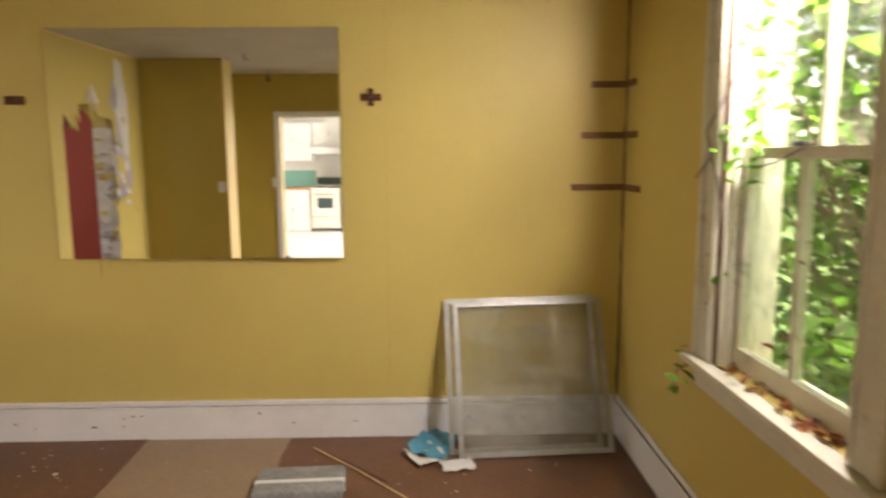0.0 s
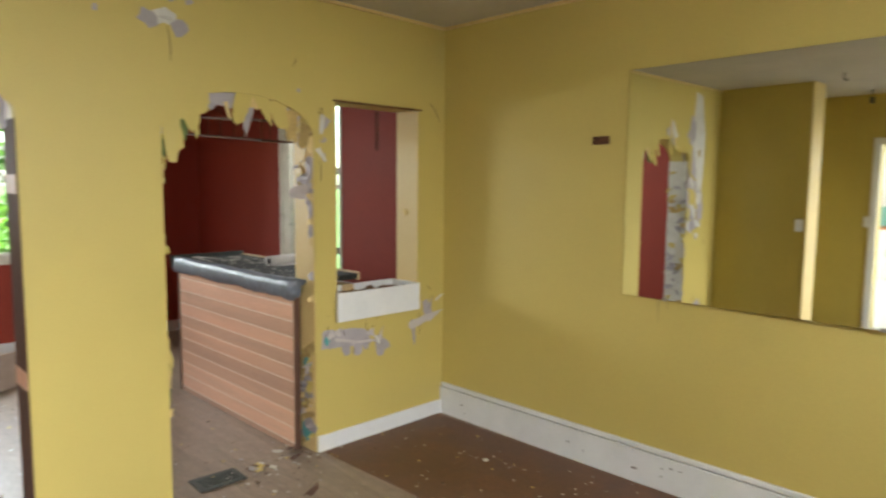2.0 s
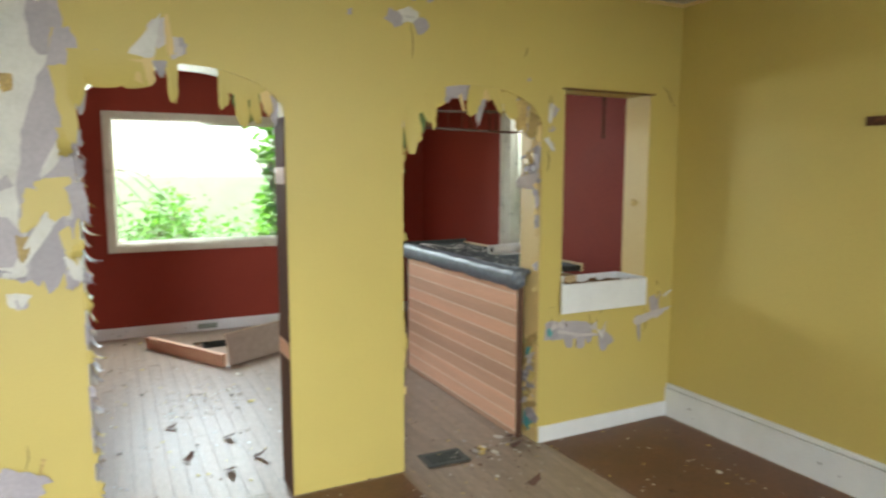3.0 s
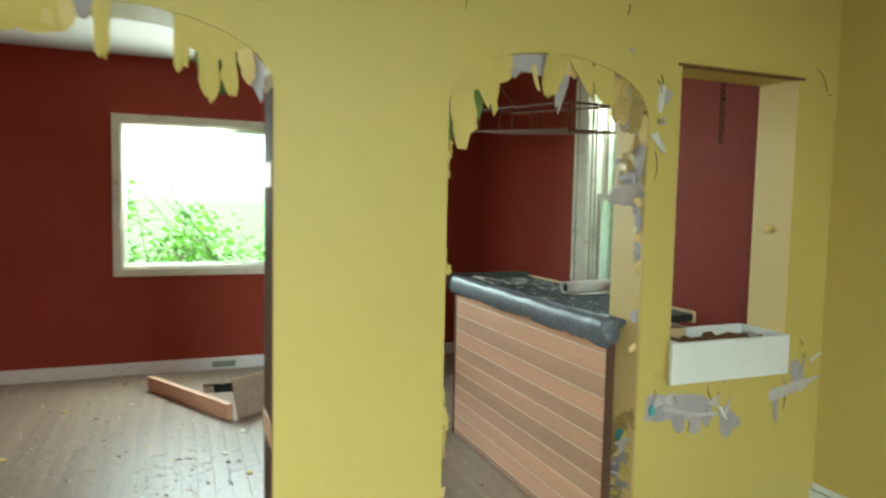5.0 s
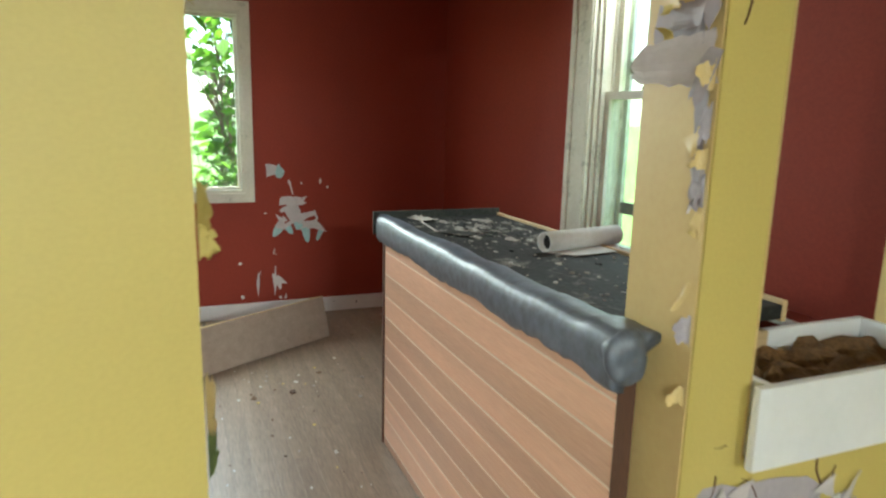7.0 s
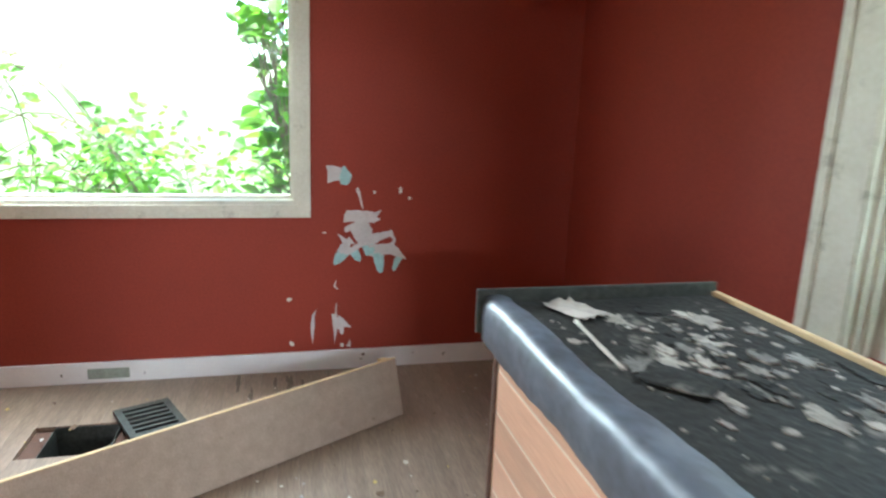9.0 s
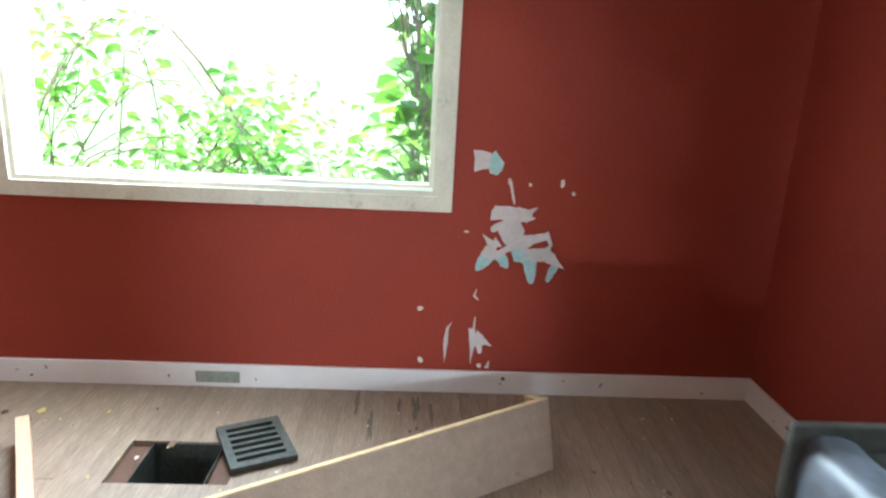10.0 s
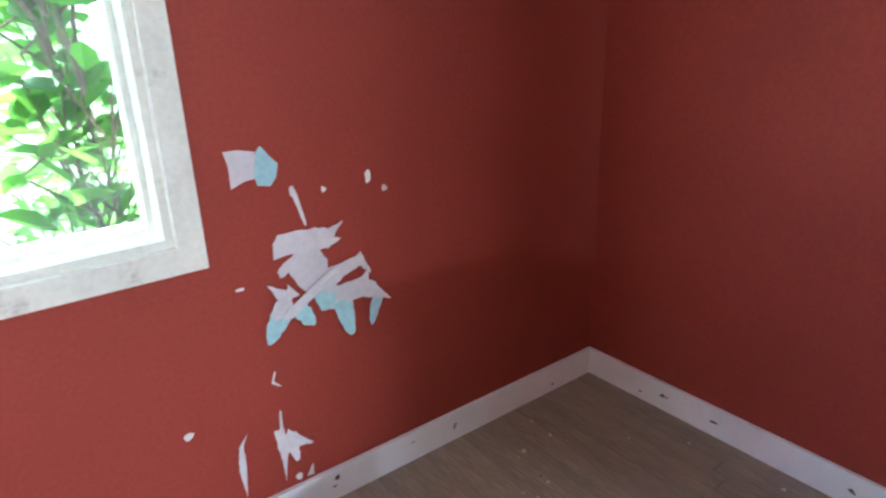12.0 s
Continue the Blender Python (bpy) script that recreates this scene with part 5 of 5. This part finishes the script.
scraps(wall_west, rng, "west", (
    (2.727, 0.36, 2.722, 0.29, 0.006, 0.010, PINK_WHITE, 0.002), (2.717, 0.30, 2.724, 0.20, 0.03, 0.025, PINK_WHITE, 0.004), (2.73, 0.265, 2.805, 0.232, 0.07, 0.0, PINK_WHITE, 0.012), (2.745, 0.25, 2.757, 0.19, 0.04, 0.015, PINK_WHITE, 0.01),
    (2.722, 0.22, 2.716, 0.14, 0.018, 0.0, PINK_WHITE, 0.004), (2.607, 0.30, 2.603, 0.235, 0.012, 0.022, PINK_WHITE, 0.002), (2.603, 0.238, 2.601, 0.15, 0.022, 0.0, PINK_WHITE, 0.006), (2.606, 0.30, 2.625, 0.335, 0.012, 0.0, PINK_WHITE, 0.004),
    (2.725, 0.485, 2.714, 0.455, 0.004, 0.006, PLASTER, 0.002), (2.714, 0.458, 2.735, 0.44, 0.008, 0.003, PLASTER, 0.002), (2.79, 0.12, 2.80, 0.16, 0.022, 0.0, PINK_WHITE, 0.004), (2.655, 0.742, 2.675, 0.742, 0.006, 0.008, PLASTER, 0.002)), "torn_paper")


# ---- clutter ----
def debris(name, label, rng, count, spot, size, mat, z=0.005):
    """Crumbs of paint and plaster that nobody could count."""
    bm = bmesh.new()
    for _ in range(count):
        x, y = spot(rng)
        r = size * rng.uniform(0.3, 1.0) * (2.2 if rng.random() < 0.08 else 1)
        n = rng.randint(4, 6)
        a0 = rng.uniform(0, 6.28)
        lift = rng.uniform(0.0, 0.35) * r
        top = [bm.verts.new((x + r * rng.uniform(0.5, 1) * math.cos(a0 + 6.28 * k / n), y + 0.7 * r * rng.uniform(0.5, 1) * math.sin(a0 + 6.28 * k / n), z + 0.0015 + lift * rng.random())) for k in range(n)]
        base = [bm.verts.new((v.co.x, v.co.y, z)) for v in top]
        bm.faces.new(top)
        for k in range(n):
            bm.faces.new((base[k], base[(k + 1) % n], top[(k + 1) % n], top[k]))
    return tagged(part(name, bm, mat), label, "debris", kind="stuff")


def per_island(m, colours):
    """Colours the crumbs of one mesh one by one."""
    t = m.node_tree
    g, r = t.nodes.new("ShaderNodeNewGeometry"), t.nodes.new("ShaderNodeValToRGB")
    r.color_ramp.interpolation = "CONSTANT"
    for k, c in enumerate(colours):
        e = r.color_ramp.elements[k] if k < 2 else r.color_ramp.elements.new(k / len(colours))
        e.position, e.color = k / len(colours), (*c, 1)
    t.links.new(g.outputs["Random Per Island"], r.inputs["Fac"])
    t.links.new(r.outputs["Color"], t.nodes["Principled BSDF"].inputs["Base Color"])
    return m


CRUMB = per_island(material("crumbs", (0.5, 0.45, 0.4), 0.8), ((0.55, 0.52, 0.47), (0.10, 0.06, 0.04), (0.36, 0.33, 0.31), (0.60, 0.45, 0.14), (0.16, 0.10, 0.06), (0.62, 0.58, 0.5)))
DUST_FLAKES = per_island(material("counter_flakes", (0.4, 0.38, 0.34), 0.85), ((0.36, 0.33, 0.29), (0.22, 0.20, 0.17), (0.50, 0.47, 0.42), (0.30, 0.27, 0.23)))
PALE_DIRT = material("pale_dried_flakes", (0.34, 0.31, 0.27), 0.9, spread=0.25, scale=25, grain=120, bump=0.4, per_object=0.25, stain=(0.08, 0.075, 0.065), stain_at=0.57, stain_scale=28)
PALE_DIRT2 = material("grey_dried_flakes", (0.20, 0.19, 0.17), 0.9, spread=0.3, scale=25, grain=120, bump=0.4, per_object=0.3, stain=(0.06, 0.056, 0.05), stain_at=0.55, stain_scale=28)
debris("floor_crumbs", "scattered flakes of paint and plaster on the floor", random.Random(31), 260, lambda r: (r.uniform(-3.8, -2.2), r.uniform(1.3, 3.9)), 0.012, CRUMB)
debris("floor_crumbs", "flakes of paint fallen below the arch jamb", random.Random(32), 90, lambda r: (r.gauss(-3.75, 0.12), r.gauss(2.75, 0.2)), 0.02, CRUMB)
debris("floor_crumbs", "flakes and splinters on the red room's boards", random.Random(33), 460, lambda r: (r.uniform(-7.3, -3.95), r.uniform(0.0, 2.8)), 0.017, CRUMB, 0.001)
debris("floor_crumbs", "heap of crumbs and splinters on the boards", random.Random(34), 110, lambda r: (r.gauss(-5.3, 0.25), r.gauss(1.35, 0.14)), 0.014, CRUMB, 0.001)
debris("floor_crumbs", "small plaster flakes along the red walls", random.Random(35), 70, lambda r: (r.uniform(-7.4, -5.6), r.uniform(2.9, 3.95)), 0.010, CRUMB, 0.001)
debris("floor_crumbs", "crumbs on the hardboard by the mirror wall", random.Random(36), 90, lambda r: (r.uniform(-3.5, 0.4), r.uniform(3.1, 3.95)), 0.010, CRUMB)


def top_spot(r):
    return (max(-5.40, min(-3.95, r.gauss(-5.02, 0.2))), max(2.97, min(3.40, r.gauss(3.22, 0.09))))


CT = bpy.data.objects["bar_counter"]
wk = [c for c in CT.children if c.name.startswith("worktop")][0]
cr_ = random.Random(61)
for k in range(80):
    x, y = top_spot(cr_)
    big = cr_.random() < 0.3
    ra = cr_.uniform(0.024, 0.045) if big else cr_.uniform(0.005, 0.018)
    ra = min(ra, x + 5.415, -3.94 - x)
    rb = min(ra * cr_.uniform(0.35, 0.75), y - 2.96, 3.415 - y)
    torn(wk, cr_, "z", 0.9985, 0.0008 + 0.0008 * (k % 5), x, y, max(ra, 0.006), max(rb, 0.005), cr_.choice((PALE_DIRT, PALE_DIRT, PALE_DIRT2, FELT)), "peeled_patch", 0.62, 23)
debris("counter_flakes", "grit spread over the bar top", random.Random(38), 160, lambda r: (r.uniform(-5.38, -3.96), r.uniform(2.97, 3.40)), 0.010, DUST_FLAKES, 0.9985)


def sheet(name, label, category, at, w, l, mat, turn, crumple=0.006, seed=1, group=""):
    """A limp sheet of paper."""
    r = random.Random(seed)
    ob = thing(name, label, category, at, group, turn)
    bm = bmesh.new()
    n = 8
    g = [[bm.verts.new((w * (i / n - 0.5), l * (j / n - 0.5), 0.002 + crumple * (1 + noise.noise((i * 0.5, j * 0.5, seed))) + (crumple * 1.5 if i in (0, n) and r.random() < 0.5 else 0))) for j in range(n + 1)] for i in range(n + 1)]
    for i in range(n):
        for j in range(n):
            f = bm.faces.new((g[i][j], g[i + 1][j], g[i + 1][j + 1], g[i][j + 1]))
            f.smooth = True
    o = part("sheet", bm, mat, ob)
    mod = o.modifiers.new("thick", "SOLIDIFY")
    mod.thickness = 0.001
    return ob


sheet("paper_scrap", "torn pale paper scrap on the bar top", "paper", (-5.38, 3.055, 0.999), 0.12, 0.08, CHIP, 20, 0.004, 1)
sheet("paper_scrap", "curled strip of paper along the padded edge", "paper", (-5.19, 3.01, 0.999), 0.24, 0.010, CHIP, -6, 0.003, 2)
sheet("paper_scrap", "torn dark scrap lying on the bar top", "paper", (-5.02, 3.07, 0.999), 0.12, 0.09, FELT, 40, 0.003, 3)
sheet("magazine", "crumpled magazine with a blue cover on the floor", "magazine", (-0.37, 3.80, 0.005), 0.20, 0.30, BLUE_PAPER, -25, 0.03, 4)
sheet("crumpled_paper", "crumpled white paper beside the storm panels", "paper", (-0.44, 3.70, 0.005), 0.16, 0.18, PAPER, 30, 0.018, 5)
sheet("paper_sheet", "cream paper sheet on the brown floor", "paper", (-0.28, 3.60, 0.005), 0.16, 0.11, PAPER, 12, 0.012, 6)
sheet("paper_scrap", "white scrap of paper on the boards", "paper", (-6.65, 3.42, 0.001), 0.055, 0.03, PAPER, 50, 0.002, 7)
pk = thing("flat_package", "flat grey package with a pale strap on the floor", "package", (-1.01, 3.40, 0.005), "", 3)
part("wrapper", block(-0.20, 0.20, -0.13, 0.13, 0, 0.055, bevel=0.015), WRAP, pk)
part("strap", block(-0.203, 0.203, -0.03, -0.005, 0.0, 0.058, bevel=0.002), PAPER, pk)
for a, b, m in (((-1.02, 3.83), (-0.52, 3.30), PINE), ((-0.99, 3.80), (-0.62, 3.45), DARK_WOOD)):
    st = thing("wood_strip", "thin broken wooden strip lying on the floor", "wood strip", (*a, 0.005), "wood strips")
    d = Vector((b[0] - a[0], b[1] - a[1], 0))
    part("strip", tube([(0, 0, 0.006), d * 0.5 + Vector((0.01, 0, 0.007)), d + Vector((0, 0, 0.006))], 0.006, sides=4), m, st)
for x, y, t in ((-3.86, 2.87, 20), (-3.72, 2.80, 75), (-3.28, 2.63, 100), (-4.6, 1.35, 40), (-4.35, 1.10, 130), (-4.15, 1.30, 10), (-4.9, 1.05, 80), (-4.25, 1.45, 65)):
    lf = thing("dead_leaf", "curled dark dead leaf on the floor", "leaf", (x, y, 0.004), "dead leaves", t)
    flake(lf, rng, (0, 0, 0.002), (0, 1, 0), (1, 0, 0), (0, 0, 1), 0.05, 0.09, 1.1, DARK_WOOD, "blade")

# Vines and litter in the east window.
def window_vine():
    r = random.Random(41)
    ob = thing("indoor_vine", "wild vine grown in through the east window", "vine", (XE - 0.02, 2.86, 0.76))
    b = Vector((XE - 0.02, 2.86, 0.76))
    paths = [[(0.0, 0.02, 0.0), (0.05, 0.0, 0.3), (0.0, -0.05, 0.6), (-0.02, 0.05, 0.85), (0.03, -0.2, 1.15), (0.02, -0.45, 1.3)],
             [(0.06, -0.05, 0.7), (0.0, 0.05, 0.76), (-0.03, 0.10, 0.68)], [(0.08, -0.1, 0.72), (0.05, -0.3, 0.74), (0.05, -0.5, 0.80)],
             [(0.0, 0.1, -0.02), (-0.06, 0.12, -0.06), (-0.09, 0.08, -0.12)]]
    stems = bmesh.new()
    for p in paths:
        tube(p, 0.0035, stems, 5)
    part("stem", stems, BARK, ob)
    spots = []
    for c, n, sp in (((0.04, -0.12, 0.76), 26, 0.06), ((0.02, -0.25, 0.95), 22, 0.09), ((0.02, -0.05, 0.22), 5, 0.03), ((0.0, -0.03, 0.36), 4, 0.03), ((-0.08, 0.08, -0.08), 5, 0.035), ((-0.05, 0.12, -0.02), 4, 0.03), ((0.03, -0.32, 1.2), 18, 0.09)):
        spots += [Vector(c) + Vector((r.gauss(0, sp * 0.5), r.gauss(0, sp), r.gauss(0, sp))) for _ in range(n)]
    part("foliage", leaves(r, spots, 0.06), LEAF, ob)


window_vine()
lr = random.Random(42)
litter = leaves(lr, [Vector((XE + lr.uniform(-0.02, 0.08), lr.uniform(2.1, 2.8), 0.767 + lr.uniform(0, 0.012))) for _ in range(70)], 0.05)
tagged(part("sill_litter", litter, DEAD_LEAF), "dry brown leaves lying along the window sill", "leaf litter", kind="stuff")
stuck = leaves(lr, [Vector((XE + 0.044, lr.uniform(2.15, 2.8), lr.uniform(0.9, 1.45))) for _ in range(7)], 0.045)
tagged(part("stuck_leaves", stuck, DEAD_LEAF), "dead orange leaves stuck on the window panes", "leaf litter", kind="stuff")

# Fittings seen in the mirror.
for x, y in ((-2.86, 0.031), (-2.63, YS + 0.001)):
    sw = thing("light_switch", "white light switch plate on the wall", "light switch", (x, y, 1.2), "light switches")
    part("plate", block(-0.04, 0.04, 0, 0.006, -0.06, 0.06, bevel=0.003), WHITE, sw)
    part("toggle", block(-0.006, 0.006, 0.0065, 0.016, -0.012, 0.012, bevel=0.002), WHITE, sw)
hk = thing("ceiling_hook", "small dark iron hook screwed into the ceiling", "hook", (-2.45, 0.35, CEIL))
part("hook", tube([(0, 0, 0), (0, 0, -0.05), (0.02, 0, -0.07), (0.035, 0, -0.05)], 0.006), IRON, hk)
cl = thing("ceiling_lamp_holder", "bare lamp holder hanging from the ceiling", "lamp holder", (-2.55, -0.9, CEIL))
part("cord", tube([(0, 0, 0), (0, 0, -0.08)], 0.005), IRON, cl)
part("socket", tube([(0, 0, -0.08), (0, 0, -0.10), (0, 0, -0.15)], [0.015, 0.022, 0.02], sides=10), IRON, cl)
lg = thing("wall_ledge", "narrow red ledge with a pale edge behind the bar", "ledge", (0, 0, 0))
part("board", block(-4.80, -3.922, YN - 0.10, YN, 0.79, 0.81, bevel=0.002), RED, lg)
part("edge", block(-4.80, -3.922, YN - 0.112, YN - 0.1005, 0.788, 0.814, bevel=0.002), WHITE, lg)


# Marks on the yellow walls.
# The corner split's stains and the shade of its gap share a dark strip.
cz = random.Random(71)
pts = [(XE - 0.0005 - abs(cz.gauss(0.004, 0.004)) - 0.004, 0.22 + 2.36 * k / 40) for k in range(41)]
structure("trim_corner_crack", slab([(XE - 0.0005, 0.22), *pts, (XE - 0.0005, 2.58)], [], "y", YN - 0.0005, -0.0015), DARK_WOOD, "stained split down the room's corner, its gap's shade put into one dark strip", "crack")
structure("trim_wall_seam", block(-0.6285, -0.6262, YN - 0.0012, YN - 0.0002, 0.216, CEIL - 0.02), OCHRE, "thin seam between wall panels", "seam")
for x, z, w, l in ((-2.14, 0.995, 0.008, 0.12), (-2.09, 0.995, 0.005, 0.05), (-1.2, 0.995, 0.004, 0.03)):
    part("drip_stain", slab([(x - w / 2, z), (x + w / 2, z), (x + w / 3, z - l * 0.7), (x, z - l), (x - w / 3, z - l * 0.6)], [], "y", YN - 0.0004, -0.0008), OCHRE, wall_north)


# Scuffs burnt into the red room's boards.
sc = random.Random(81)
flo = bpy.data.objects["floor"]
for k in range(9):
    torn(flo, sc, "z", 0.0004, 0.0006, sc.uniform(-7.38, -7.0), sc.uniform(2.05, 2.6), sc.uniform(0.05, 0.16), sc.uniform(0.006, 0.02), SCUFF, "scuff", 0.5, 13)


# Knocks and chips in the baseboards.
kn = random.Random(91)
for name, length, height, thick, count in (("baseboard_north", 4.2, 0.17, 0.022, 16), ("baseboard_west", 4.6, 0.10, 0.016, 15), ("baseboard_north_red", 3.4, 0.10, 0.016, 8), ("baseboard_east", 5.0, 0.17, 0.022, 6)):
    board = bpy.data.objects[name]
    for k in range(count):
        big = kn.random() < 0.25
        torn(board, kn, "y", thick + 0.0006, 0.0008, kn.uniform(0.1, length), kn.uniform(0.02, height - 0.02), kn.uniform(0.008, 0.017) if big else kn.uniform(0.004, 0.010), kn.uniform(0.003, 0.009), kn.choice((DARK_WOOD, GREY_COAT, SCUFF)), "chip", 0.5, 9)


# ---- floor boards, piece by piece ----
def floor_boards():
    r = random.Random(51)
    floor = bpy.data.objects["floor"]
    width = 0.083
    meshes = {}

    def plank(x0, x1, y0, y1):
        key = (round((x1 - x0) / 0.05), round((y1 - y0) / 0.01))
        if key not in meshes:
            bm = block(-key[0] * 0.025 + 0.001, key[0] * 0.025 - 0.001, -(y1 - y0) / 2 + 0.0003, (y1 - y0) / 2 - 0.0003, -0.021, 0, bevel=0.0008)
            me = bpy.data.meshes.new("floor_board")
            bm.to_mesh(me)
            bm.free()
            me.materials.append(GREY_FLOOR)
            meshes[key] = me
        ob = new("floor_board", meshes[key])
        ob.location = ((x0 + x1) / 2, (y0 + y1) / 2, r.uniform(-0.0004, 0.0))
        ob.parent = floor

    y = -0.98
    while y < YN - 0.02:
        y1 = min(y + width, YN)
        spans = [(XR, -7.035), (-6.785, XE)] if y1 > 1.505 and y < 1.765 else [(XR, XE)]
        for a, b in spans:
            x = a
            first = True
            while x < b - 0.03:
                step = 0.05 * r.randint(26, 56) if not first else 0.05 * r.randint(12, 50)
                x1 = x + step
                if b - x1 < 0.5:
                    x1 = b
                plank(x, x1, y, y1)
                x, first = x1, False
        y = y1


floor_boards()
